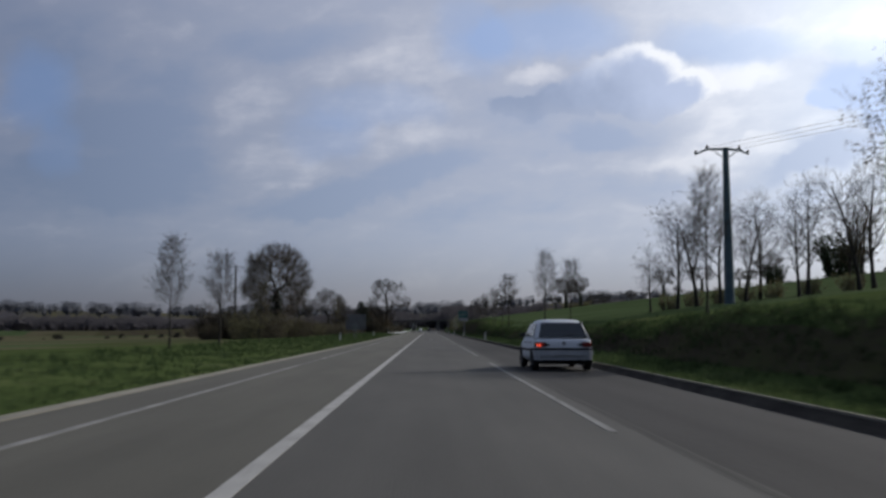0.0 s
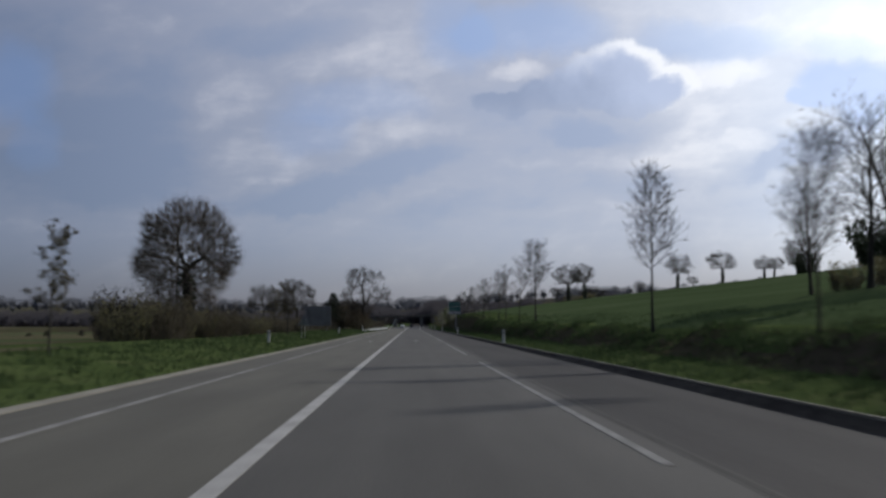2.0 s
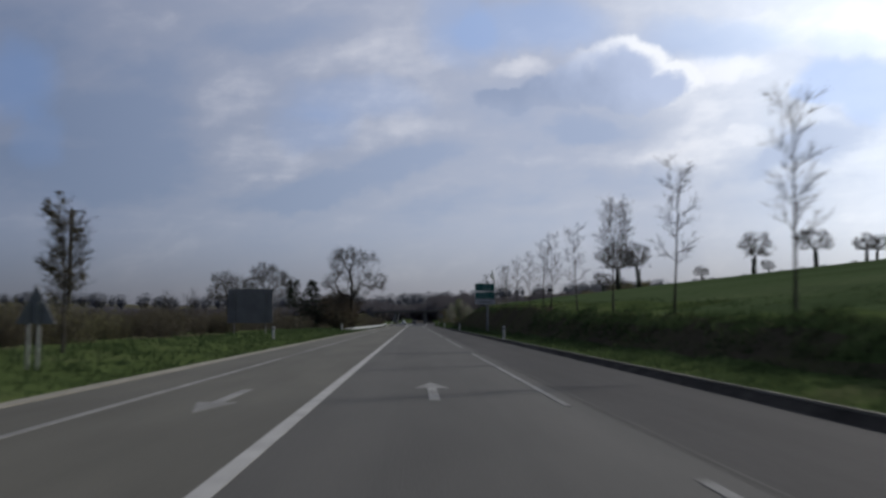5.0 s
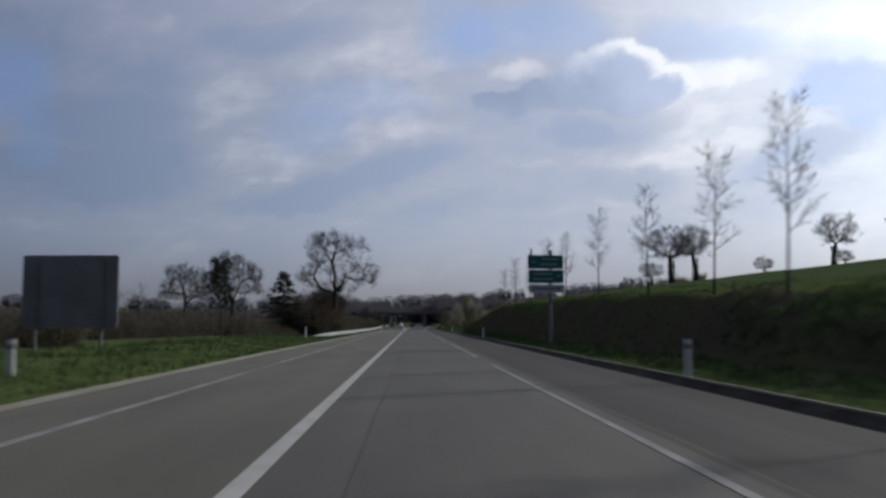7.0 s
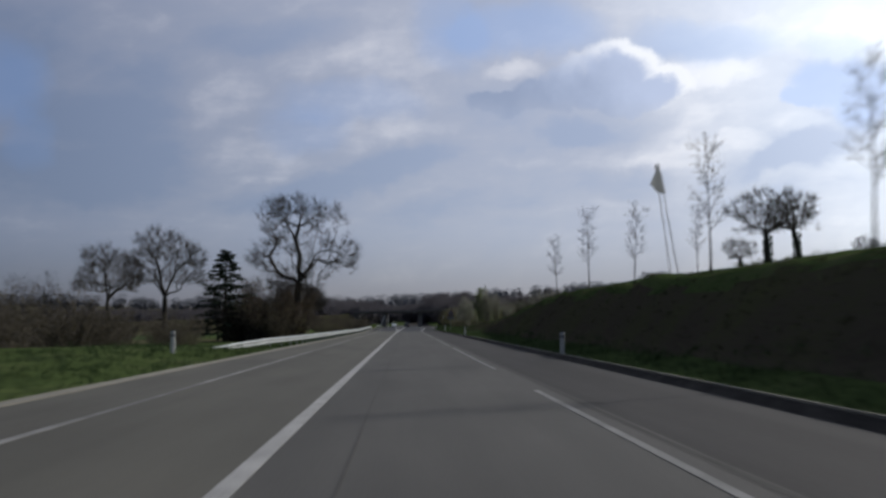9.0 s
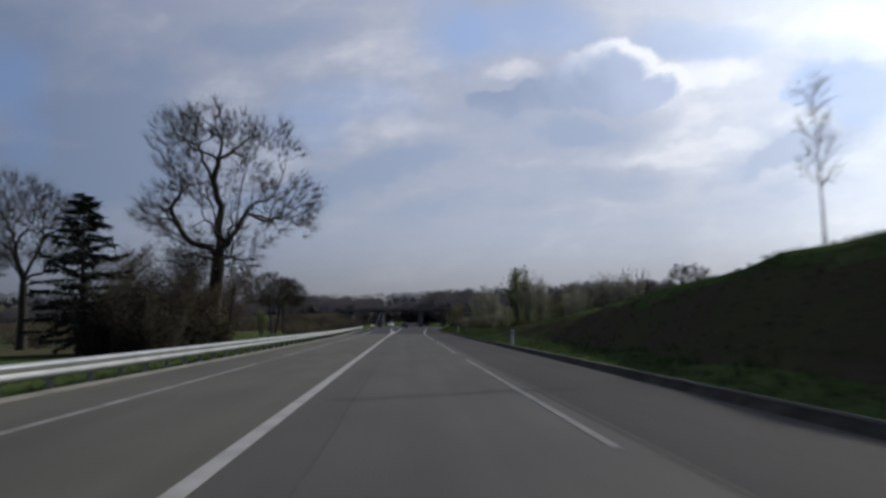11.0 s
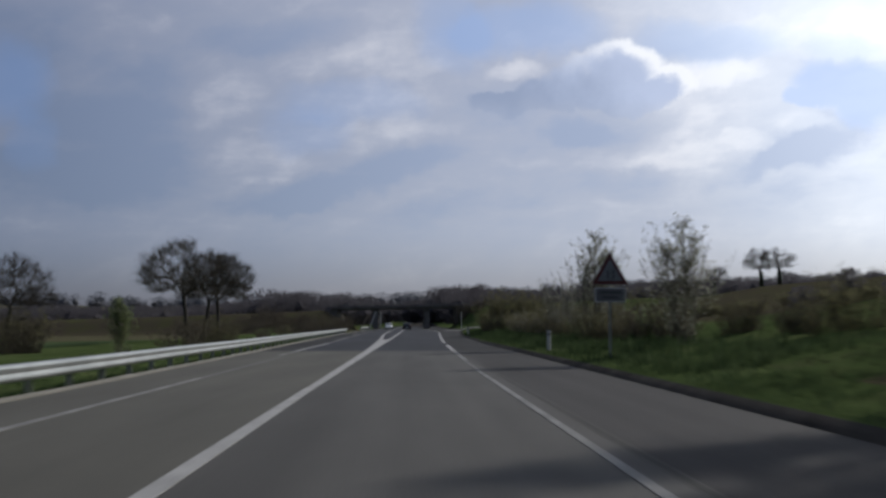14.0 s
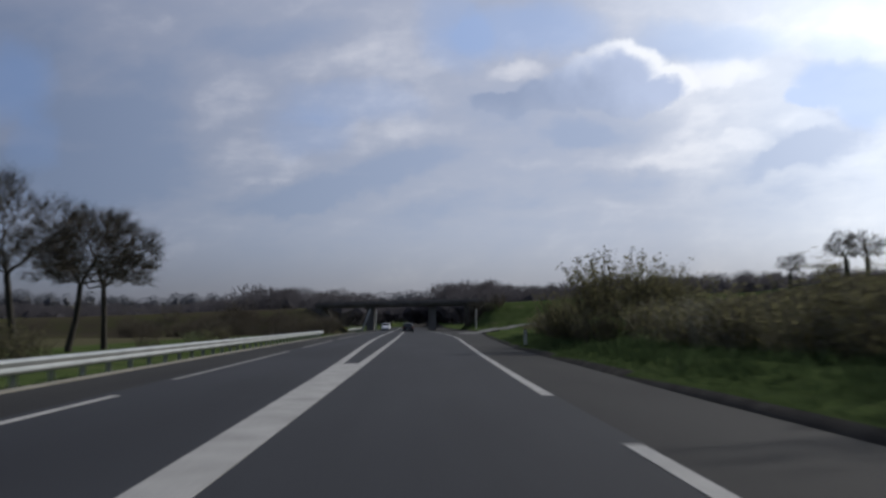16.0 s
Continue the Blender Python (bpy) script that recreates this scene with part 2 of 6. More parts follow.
def streaked(m, across, strength):
    """Long wheel tracks and old stains laid over a surface's colour."""
    nt = m.node_tree
    b = nt.nodes["Principled BSDF"]
    tc = nt.nodes.new("ShaderNodeTexCoord")
    source = b.inputs["Base Color"].links[0].from_socket
    for stretch, k, detail in ((across, strength, 2), ((0.35, 0.10, 1), strength * 0.9, 5)):
        mp = nt.nodes.new("ShaderNodeMapping")
        mp.inputs["Scale"].default_value = stretch
        nt.links.new(tc.outputs["Object"], mp.inputs[0])
        n = nt.nodes.new("ShaderNodeTexNoise")
        n.inputs["Scale"].default_value, n.inputs["Detail"].default_value = 1.0, detail
        nt.links.new(mp.outputs[0], n.inputs["Vector"])
        mr = nt.nodes.new("ShaderNodeMapRange")
        mr.inputs[1].default_value, mr.inputs[2].default_value = 0.3, 0.7
        mr.inputs[3].default_value, mr.inputs[4].default_value = 1 - k, 1 + k
        nt.links.new(n.outputs[0], mr.inputs[0])
        hs = nt.nodes.new("ShaderNodeHueSaturation")
        nt.links.new(mr.outputs[0], hs.inputs["Value"])
        nt.links.new(source, hs.inputs["Color"])
        source = hs.outputs[0]
    nt.links.new(source, b.inputs["Base Color"])


streaked(M_ROAD, (1.1, 0.006, 1), 0.09)
streaked(M_LANE, (1.6, 0.006, 1), 0.09)
streaked(M_NEW, (1.1, 0.006, 1), 0.08)
M_PAINT = material("road_paint", [(0.184, 0.1794, 0.1702), (0.276, 0.2714, 0.2576), (0.3404, 0.3312, 0.3174)], 1.5, 0.75, bump=0.1, fine=30)
M_CONC = material("pale_concrete", [(0.13, 0.12, 0.095), (0.18, 0.167, 0.135), (0.23, 0.215, 0.18)], 0.8, 0.9, bump=0.2)
M_BERM = material("dark_berm", [(0.022, 0.02, 0.018), (0.04, 0.036, 0.032), (0.065, 0.06, 0.05)], 1.5, 0.95, bump=0.6, spec=0.03)
M_GRASS = material("verge_grass", [(0.0288, 0.03884, 0.01592), (0.04561, 0.06473, 0.02327), (0.06242, 0.08545, 0.03062), (0.08643, 0.09063, 0.0441)], 0.35, 1.0, bump=0.8, fine=9, spec=0.0)
M_FIELD = material("young_crop", [(0.04083, 0.05944, 0.02712), (0.05389, 0.07603, 0.03488), (0.07348, 0.09262, 0.0465)], 0.05, 1.0, bump=0.5, fine=3, spec=0.0)
M_FALLOW = material("fallow_field", [(0.05, 0.052, 0.028), (0.075, 0.07, 0.042), (0.105, 0.094, 0.062)], 0.04, 1.0, bump=0.5, fine=2, spec=0.0)
M_BANK = material("bank_soil", [(0.04615, 0.03806, 0.0291), (0.06072, 0.05149, 0.03694), (0.05708, 0.05485, 0.03022), (0.06436, 0.06716, 0.03022)], 0.22, 1.0, bump=0.9, fine=8, spec=0.0)
# twig brown shifted to grey-mauve: distance haze is mixed into the colour
M_WOODS = material("haze_greyed_woods", [(0.0765, 0.0711, 0.0777), (0.0945, 0.0882, 0.09527), (0.1125, 0.1053, 0.1129)], 0.02, 1.0, fine=0.3, thin=0.5, spec=0.03)
M_BARK = material("bark", [(0.0189, 0.0168, 0.01365), (0.0315, 0.02835, 0.0231), (0.0504, 0.04515, 0.0378)], 3.0, 0.95, bump=0.6, stretch=(1, 1, 0.3), vary=0.15)
M_TWIG = material("twigs", [(0.03305, 0.02819, 0.02236), (0.05054, 0.04277, 0.03402), (0.06901, 0.05832, 0.04568)], 1.0, 0.95, vary=0.2)
M_BRUSH = material("brush_twigs", [(0.0459, 0.03915, 0.03105), (0.0702, 0.0594, 0.04725), (0.09585, 0.081, 0.06345)], 1.0, 0.95, vary=0.2)
M_PALETWIG = material("pale_twigs", [(0.108, 0.096, 0.072), (0.156, 0.138, 0.108), (0.204, 0.18, 0.144)], 1.0, 0.9, vary=0.2)
M_IVY = material("ivy", [(0.012, 0.022, 0.010), (0.022, 0.038, 0.014), (0.035, 0.055, 0.02)], 2.0, 0.6, vary=0.3, island=True, thin=0.15)
M_CONIFER = material("conifer_needles", [(0.010, 0.018, 0.010), (0.018, 0.028, 0.014), (0.03, 0.04, 0.02)], 1.5, 0.9, vary=0.3, island=True)
M_BUD = material("spring_leaves", [(0.1006, 0.1265, 0.05462), (0.151, 0.1869, 0.0805), (0.2084, 0.2372, 0.115)], 2.0, 0.7, vary=0.35, island=True, thin=0.45)
M_BROWN = material("dead_leaves", [(0.06, 0.045, 0.028), (0.095, 0.07, 0.042), (0.13, 0.098, 0.06)], 2.0, 0.9, vary=0.35, island=True, thin=0.35)
M_BLADE = material("grass_blades", [(0.03042, 0.04653, 0.02131), (0.04565, 0.06981, 0.02982), (0.07227, 0.09519, 0.0483)], 0.3, 1.0, vary=0.35, island=True, thin=0.4, spec=0.0)
M_BRAMBLE = material("bramble", [(0.0575, 0.05375, 0.03625), (0.0825, 0.07625, 0.05125), (0.085, 0.0875, 0.045), (0.1125, 0.1, 0.0625)], 0.6, 1.0, vary=0.4, island=True, thin=0.0, spec=0.0)
M_STEEL = material("galvanised_steel", [(0.2064, 0.2193, 0.215), (0.2666, 0.2795, 0.2752), (0.3268, 0.3354, 0.3311)], 1.2, 0.45, 0.75, fine=25)
M_POLE = material("painted_steel_pole", [(0.05, 0.085, 0.11), (0.075, 0.115, 0.14), (0.10, 0.14, 0.165)], 1.5, 0.6, 0.2)
M_CONCPOLE = material("concrete_pole", [(0.042, 0.0396, 0.036), (0.06, 0.057, 0.0528), (0.078, 0.0738, 0.0678)], 1.5, 0.9, bump=0.2)
M_WHITEPL = material("white_plastic", [(0.3645, 0.3645, 0.3443), (0.4455, 0.4455, 0.4253), (0.513, 0.513, 0.4928)], 2.0, 0.5)
M_BLACK = material("black_rubber", [(0.012, 0.012, 0.012), (0.02, 0.02, 0.02), (0.028, 0.028, 0.028)], 6.0, 0.8)
M_SIGNGREEN = material("green_sign_sheet", [(0.010, 0.085, 0.070), (0.014, 0.105, 0.086), (0.018, 0.12, 0.10)], 1.5, 0.45)
M_SIGNWHITE = material("white_sign_sheet", [(0.30, 0.31, 0.32), (0.38, 0.39, 0.40), (0.44, 0.45, 0.46)], 1.5, 0.45)
M_SIGNGREY = material("grey_sign_back", [(0.13, 0.135, 0.145), (0.17, 0.175, 0.185), (0.20, 0.205, 0.215)], 0.8, 0.7, 0.0)
M_BOARDBACK = material("dull_board_back", [(0.1094, 0.1062, 0.11), (0.1444, 0.1424, 0.146), (0.1794, 0.1765, 0.18)], 0.8, 0.8)
M_SIGNRED = material("red_sign_border", [(0.075, 0.022, 0.022), (0.11, 0.03, 0.03)], 1.5, 0.45)


# ---- helpers for things ----
class Geo:
    """Vertices and faces gathered for one mesh."""

    def __init__(self):
        self.v, self.f, self.m = [], [], []

    def tube(self, pts, radii, sides, cap=False):
        start = len(self.v)
        ref = Vector((0.31, 0.87, 0.11))
        for i, (p, r) in enumerate(zip(pts, radii)):
            d = (pts[min(i + 1, len(pts) - 1)] - pts[max(i - 1, 0)]).normalized()
            a = d.cross(ref).normalized()
            b = d.cross(a)
            for k in range(sides):
                w = 2 * math.pi * k / sides
                self.v.append(p + (a * math.cos(w) + b * math.sin(w)) * r)
        for i in range(len(pts) - 1):
            for k in range(sides):
                q = start + i * sides
                self.f.append((q + k, q + (k + 1) % sides, q + sides + (k + 1) % sides, q + sides + k))
        if cap:
            self.f.append(tuple(start + k for k in range(sides))[::-1])
            self.f.append(tuple(start + (len(pts) - 1) * sides + k for k in range(sides)))

    def poly(self, pts):
        n = len(self.v)
        self.v.extend(Vector(p) for p in pts)
        self.f.append(tuple(range(n, n + len(pts))))

    def box(self, x0, x1, y0, y1, z0, z1):
        n = len(self.v)
        self.v.extend(Vector((x, y, z)) for x in (x0, x1) for y in (y0, y1) for z in (z0, z1))
        self.f.extend(tuple(n + i for i in q) for q in ((0, 1, 3, 2), (4, 6, 7, 5), (0, 4, 5, 1), (2, 3, 7, 6), (0, 2, 6, 4), (1, 5, 7, 3)))

    def prism(self, outline, axis, a, b):
        """A flat outline pushed from a to b along an axis; the outline gives the two other coordinates in order."""
        n, k = len(self.v), len(outline)
        for s in (a, b):
            for p, q in outline:
                c = [p, q]
                c.insert(axis, s)
                self.v.append(Vector(c))
        self.f.append(tuple(range(n, n + k)))
        self.f.append(tuple(range(n + k, n + 2 * k))[::-1])
        for i in range(k):
            j = (i + 1) % k
            self.f.append((n + i, n + k + i, n + k + j, n + j))

    def mesh(self, name, smooth=False):
        me = bpy.data.meshes.new(name)
        me.from_pydata([tuple(p) for p in self.v], [], self.f)
        if smooth:
            me.shade_smooth()
        me.update()
        return me


def fixed(me, bevel=0.0, smooth=False):
    """Faces turned outwards and edges softened."""
    bm = bmesh.new()
    bm.from_mesh(me)
    bmesh.ops.recalc_face_normals(bm, faces=bm.faces)
    if bevel:
        bmesh.ops.bevel(bm, geom=bm.edges[:], offset=bevel, segments=2, affect="EDGES", profile=0.5)
    bm.to_mesh(me)
    bm.free()
    if smooth:
        me.shade_smooth()
    return me


def part(name, geo, mat, parent=None, label="", bevel=0.0, smooth=False, turn=True):
    me = geo if isinstance(geo, bpy.types.Mesh) else geo.mesh(name)
    if turn:
        fixed(me, bevel, smooth)
    if not me.materials:
        me.materials.append(mat)
    ob = new(name, me)
    if parent:
        ob.parent = parent
    if label:
        ob["label"] = label
    return ob


def thing(name, label, category, group="", kind=""):
    ob = new(name)
    ob.empty_display_size = 0.2
    return tagged(ob, label, category, group, kind)


# ---- the lie of the land ----
BANK_Y = [-200, 20, 40, 55, 70, 90, 110, 140, 155, 200, 211, 219, 226, 234, 250, 270, 300, 5000]
BANK_Z = [1.6, 1.5, 1.2, 0.95, 1.0, 1.2, 1.3, 2.0, 2.4, 2.9, 2.5, 2.2, 1.85, 1.5, 1.1, 0.55, 0.3, 0.3]
COL_Y = [-200, 60, 100, 150, 200, 250, 300, 350, 440, 600, 1000]
COLS = [(20, [2.8, 2.6, 2.8, 3.5, 4.3, 2.75, 1.5, 1.0, 1.0, 0.5, 0]), (45, [5, 5.2, 5.5, 6.6, 7.2, 7.6, 5, 3.2, 3.5, 2, 1]),
        (80, [9, 9, 10, 10.5, 11.3, 10.6, 8.8, 8.5, 9.5, 5, 3]), (130, [15, 15, 16, 16.5, 17, 17, 14, 12.5, 13, 9, 5]),
        (300, [22, 22, 23, 24, 25, 26, 23, 20, 20, 16, 12]), (1500, [40, 40, 40, 40, 40, 40, 40, 40, 40, 40, 40])]
ROAD_R, ROAD_L = 6.2, -4.25


def road_left(y):
    """The left edge of the asphalt, which creeps out and in again."""
    return float(np.interp(y, [-60, 45, 95, 150, 195, 225, 262, 278, 292, 305, 322, 345, 385, 5000], [-3.78, -3.78, -3.95, -4.25, -4.2, -4.05, -4.08, -4.35, -4.7, -5.0, -5.35, -5.75, -6.2, -6.2]))


def shoulder(y):
    """The right edge of the asphalt: it widens into a slip road past the fresh asphalt."""
    return ROAD_R + float(np.interp(y, [300, 330, 370, 420, 5000], [0, 0.6, 2.6, 6.0, 6.0]))


def bump(x, y, s, seed=0.0):
    return noise.noise(Vector((x * s + seed, y * s - seed, seed)))


def land(x, y):
    far = max(0.0, (y - 520) / 1000.0)
    if x > 0:
        e = shoulder(y)
        b = float(np.interp(y, BANK_Y, BANK_Z))
        w = float(np.interp(y, [120, 165], [2.85, 4.0]))
        xs = [e - 0.3, e, e + 0.16, e + 0.5, e + 1.75, (e + 1.75) * 0.45 + (e + w) * 0.55, e + w]
        zs = [-0.12, -0.02, 0.12, 0.15, 0.34, 0.34 + 0.62 * max(0.0, b - 0.34), max(b, 0.36)]
        for cx_, col in COLS:
            if cx_ > e + 5:
                xs.append(cx_)
                zs.append(float(np.interp(y, COL_Y, col)))
        z = float(np.interp(x, xs, zs))
        if x > e + 0.6:
            z += 0.10 * bump(x, y, 0.7) * min(1, (x - e - 0.6)) + (0.30 * bump(x, y, 0.30, 3.0) if e + 1.8 < x < e + 9 else 0)
    else:
        l = road_left(y)
        foot = min(-6.8, l - 1.5)
        xs = [-1500, -500, -160, -60, -25, -14, foot - 2.2, foot, l - 1.15, l - 0.02, l + 0.3]
        zs = [10, 0, -2.0, -0.8, -0.2, 0.2, 0.25, 0.16, 0.03, -0.03, -0.12]
        z = float(np.interp(x, xs, zs))
        if y > 185:
            k = min(1.0, (y - 185) / 25)
            z -= k * float(np.interp(x, [-25, -12, foot, l - 1.15, l], [0.6, 0.75, 0.62, 0.18, 0]))
        if x < -5.4:
            z += 0.12 * bump(x, y, 0.5)
    rise = max(0.0, min(1.0, 1 - (abs(y - 472) - 6) / 10.0))
    if rise > 0 and x < -11:
        z = max(z, z + (float(np.interp(x, [-160, -60, -18, -11], [0, 2.8, 4.4, 0])) - z) * rise)
    if rise > 0 and x > 12.6:
        z = max(z, z + (float(np.interp(x, [12.6, 17, 60], [0.3, 5.4, 7.5])) - z) * rise)
    z += far * 34 * (1 if y < 2200 else 0.6) * (0.8 + 0.35 * bump(x, y, 0.0012, 5.0)) * (min(1.0, max(0.0, (y - 520) / 300)))
    return z


def steps(stops):
    out = []
    for a, b, n in stops:
        out.extend(a + (b - a) * i / n for i in range(n))
    return out + [stops[-1][1]]


GX = steps([(-4200, -1000, 8), (-1000, -200, 12), (-200, -40, 14), (-40, -12, 14), (-12, -5.4, 12), (-5.4, -3.4, 10), (-3.4, 5.4, 2), (5.4, 10.8, 22), (10.8, 24, 16),
            (24, 60, 12), (60, 200, 14), (200, 1000, 10), (1000, 4200, 8)])
GY = steps([(-300, -20, 10), (-20, 300, 160), (300, 510, 70), (510, 1000, 24), (1000, 4300, 22)])
gv = [(x, y, -0.35 if (road_left(y) + 0.28 < x < shoulder(y) - 0.28 and y < 700) else land(x, y)) for y in GY for x in GX]
nx = len(GX)
gf, gm = [], []
for j in range(len(GY) - 1):
    for i in range(nx - 1):
        gf.append((j * nx + i, j * nx + i + 1, (j + 1) * nx + i + 1, (j + 1) * nx + i))
        x, y = (GX[i] + GX[i + 1]) / 2, (GY[j] + GY[j + 1]) / 2
        e = shoulder(y)
        if x > 0:
            k = 3 if x < e + 0.2 else 0 if x < e + 1.75 else 2 if (x < e + (2.5 if y < 130 else 3.6) + 0.9 * bump(x * 0, y, 0.21, 9.0) and y < 258) else 0 if x < e + (3.4 if 45 < y < 110 else 6) else 1
            if x > 10 and y < 45:
                k = 0
            if y > 243 and x < 30 + 0.5 * (y - 243) and k == 1:
                k = 2 if 288 < y < 440 else 0
            if x > 90 and (int(x / 130) + int(y / 180)) % 3 == 0:
                k = 4
        else:
            wx, wy = -x + 14 * bump(x, y, 0.02, 4.0), y + 16 * bump(x, y, 0.02, 8.0)
            k = 0 if x > -30 else 4 if (int(wx / 55) + int(wy / 90)) % 3 else 1
            if -40 < x < -11 and 238 < y < 263:
                k = 4
            if x < -12 and (60 < y < 71 or 93 < y < 112 or 128 < y < 150):
                k = 4
            elif x < -30 and 112 <= y <= 128:
                k = 1
        if 448 < y < 492 and -170 < x < -9:
            k = 2
        # distant land: patches share the woods' colour with its painted-in haze
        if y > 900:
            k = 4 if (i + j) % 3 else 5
        gm.append(k)
gme = bpy.data.meshes.new("ground")
gme.from_pydata(gv, [], gf)
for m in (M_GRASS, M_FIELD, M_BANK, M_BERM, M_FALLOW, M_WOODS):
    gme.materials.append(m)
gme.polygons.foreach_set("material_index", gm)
gme.shade_smooth()
ground = tagged(new("ground", gme), "green verges, sloping young crop field and fallow land", "ground", kind="structure")


def slab(x0, x1, y0, y1, top, depth, n=1):
    """A strip with a thickness; its sides may follow the road."""
    g = Geo()
    at = lambda q, v: v(q) if callable(v) else v
    for i in range(n + 1):
        q = y0 + (y1 - y0) * i / n
        for x in (at(q, x0), at(q, x1)):
            g.v.append(Vector((x, q, top)))
            g.v.append(Vector((x, q, top - depth)))
    for i in range(n):
        a, b = 4 * i, 4 * i + 4
        g.f += [(a, a + 2, b + 2, b), (a + 1, b + 1, b + 3, a + 3), (a, b, b + 1, a + 1), (a + 2, a + 3, b + 3, b + 2)]
    g.f += [(0, 1, 3, 2), (4 * n, 4 * n + 2, 4 * n + 3, 4 * n + 1)]
    return g


NEW_Y = 284.5
SEAM = 3.86
def lane_edge(y):
    return float(np.interp(y, [240, 268, 285, 304, 319, 340, 362, 383, 410, 437, 468, 700], [3.47, 3.50, 3.70, 4.02, 4.4, 5.05, 5.75, 6.05, 5.9, 5.4, 4.9, 4.4]))


def new_left(y):
    """The left edge of the fresh asphalt."""
    return float(np.interp(y, [284, 299, 360, 700], [-3.2, -3.2, -4.05, -4.05]))


def seam(y):
    return max(SEAM, lane_edge(y) + 0.12)


road = part("road", slab(road_left, 0.03, -60, NEW_Y, 0.0, 0.3, 60), M_ROAD)
part("right_lane", slab(0.03, SEAM, -60, NEW_Y, 0.0, 0.3, 4), M_LANE, road, "darker asphalt lane")
M_SHOULDER = material("shoulder_asphalt", [(0.02883, 0.02742, 0.02587), (0.03696, 0.03464, 0.03326), (0.04509, 0.04257, 0.04066)], 0.5, 0.9, bump=0.3, stretch=(1, 0.15, 1), fine=40, spec=0.14)
M_SLIP = material("slip_asphalt", [(0.013, 0.0127, 0.0127), (0.021, 0.0205, 0.02), (0.031, 0.030, 0.029)], 0.35, 0.9, bump=0.3, stretch=(1, 0.2, 1), fine=45, spec=0.14)
streaked(M_SHOULDER, (1.4, 0.02, 1), 0.14)
tagged(part("hard_shoulder", slab(SEAM, shoulder, -60, NEW_Y, -0.003, 0.3, 4), M_SHOULDER), "darker patched asphalt hard shoulder", "hard shoulder", kind="structure")
tagged(part("slip_road", slab(seam, shoulder, NEW_Y, 700, -0.003, 0.3, 60), M_SLIP), "dark rough asphalt shoulder widening to a slip road", "slip road", kind="structure")
tagged(road, "worn light grey asphalt main road", "road", kind="structure")
road_new = part("road_resurfaced", slab(new_left, seam, NEW_Y, 700, 0.0, 0.3, 60), M_NEW)
tagged(road_new, "fresh dark asphalt carriageway", "road", kind="structure")
tagged(part("side_strip", slab(road_left, new_left, NEW_Y, 700, -0.004, 0.3, 60), M_SLIP), "dark rough asphalt strip along the guard rail", "side strip", kind="structure")
def ramp_mid(f):
    """The middle of the slip road that leaves to the right before the bridge."""
    return Vector((10.2, 398, 0)) * (1 - f) ** 3 + Vector((11.5, 425, 0)) * 3 * f * (1 - f) ** 2 + Vector((17.0, 452, 0)) * 3 * f * f * (1 - f) + Vector((62, 448, 0)) * f ** 3


g = Geo()
RAMP_N, RAMP_W = 70, 8
for i in range(RAMP_N + 1):
    p, q = ramp_mid(i / RAMP_N), ramp_mid(min(1.0, i / RAMP_N + 0.01)) - ramp_mid(max(0.0, i / RAMP_N - 0.01))
    side = Vector((q.y, -q.x, 0)).normalized()
    for j in range(RAMP_W + 1):
        w = p + side * (2.6 - 5.2 * j / RAMP_W)
        g.v.append(Vector((w.x, w.y, max(0.03, land(w.x, w.y) + 0.10))))
for i in range(RAMP_N):
    for j in range(RAMP_W):
        a = i * (RAMP_W + 1) + j
        g.f.append((a, a + RAMP_W + 1, a + RAMP_W + 2, a + 1))
M_RAMP = material("pale_asphalt", [(0.085, 0.084, 0.08), (0.105, 0.103, 0.098), (0.125, 0.123, 0.117)], 0.6, 0.9, bump=0.2, fine=30)
tagged(part("ramp", g, M_RAMP, smooth=True), "pale asphalt slip road climbing away before the bridge", "slip road", kind="structure")
kerb = part("kerb", slab(lambda y: shoulder(y) + 0.17, lambda y: shoulder(y) + 0.215 + 0.02 * bump(y, 1, 0.8, 5.0), -60, 236, 0.150, 0.3, 240), M_CONC)
tagged(kerb, "thin pale concrete kerb edge half buried in the dark berm", "kerb", kind="structure")
edge = part("pavement_edge", slab(lambda y: road_left(y) - 0.32 - 0.06 * bump(y, 0, 0.6, 3.0), lambda y: road_left(y) - 0.002, -60, 420, 0.012, 0.2, 240), M_CONC)
tagged(edge, "pale gritty concrete edging strip", "edging", kind="structure")


def line(x0, x1, y0, y1, n=1, parent=None, name="lane_line", mat=None):
    return part(name, slab(x0, x1, y0, y1, 0.006, 0.005, n), mat or M_PAINT, parent or (road if y1 <= NEW_Y else road_new))


M_WORN = material("worn_road_paint", [(0.09, 0.0882, 0.081), (0.153, 0.1503, 0.1422), (0.234, 0.2295, 0.2205)], 1.2, 0.8, fine=25)
M_EDGE = material("thin_road_paint", [(0.084, 0.08232, 0.07812), (0.1386, 0.1361, 0.1302), (0.1932, 0.1898, 0.1831)], 1.3, 0.8, fine=28)
M_STUB = material("ghost_road_paint", [(0.075, 0.073, 0.069), (0.105, 0.102, 0.097), (0.15, 0.147, 0.14)], 1.3, 0.85, fine=28)
# centre line, solid
line(-0.055, 0.115, -60, 262, name="centre_line")
# broken edge lines, 20 m with 6 m between
PERIOD = 26.3
for y0 in (-67, -41.5, -16, 10.3, 38.6, 65.5, 91.4, 117.7, 144.2, 171.3, 195.3, 221.9, 248):
    line(3.415, 3.52, y0, min(y0 + 20.2, NEW_Y - 0.1), mat=M_EDGE)
for k in range(-3, 10):
    y0 = 8.3 + PERIOD * k
    line(-2.66, -2.54, y0, y0 + 20.2, mat=M_WORN)
line(3.45, 3.55, 268.3, 274.1, mat=M_STUB)
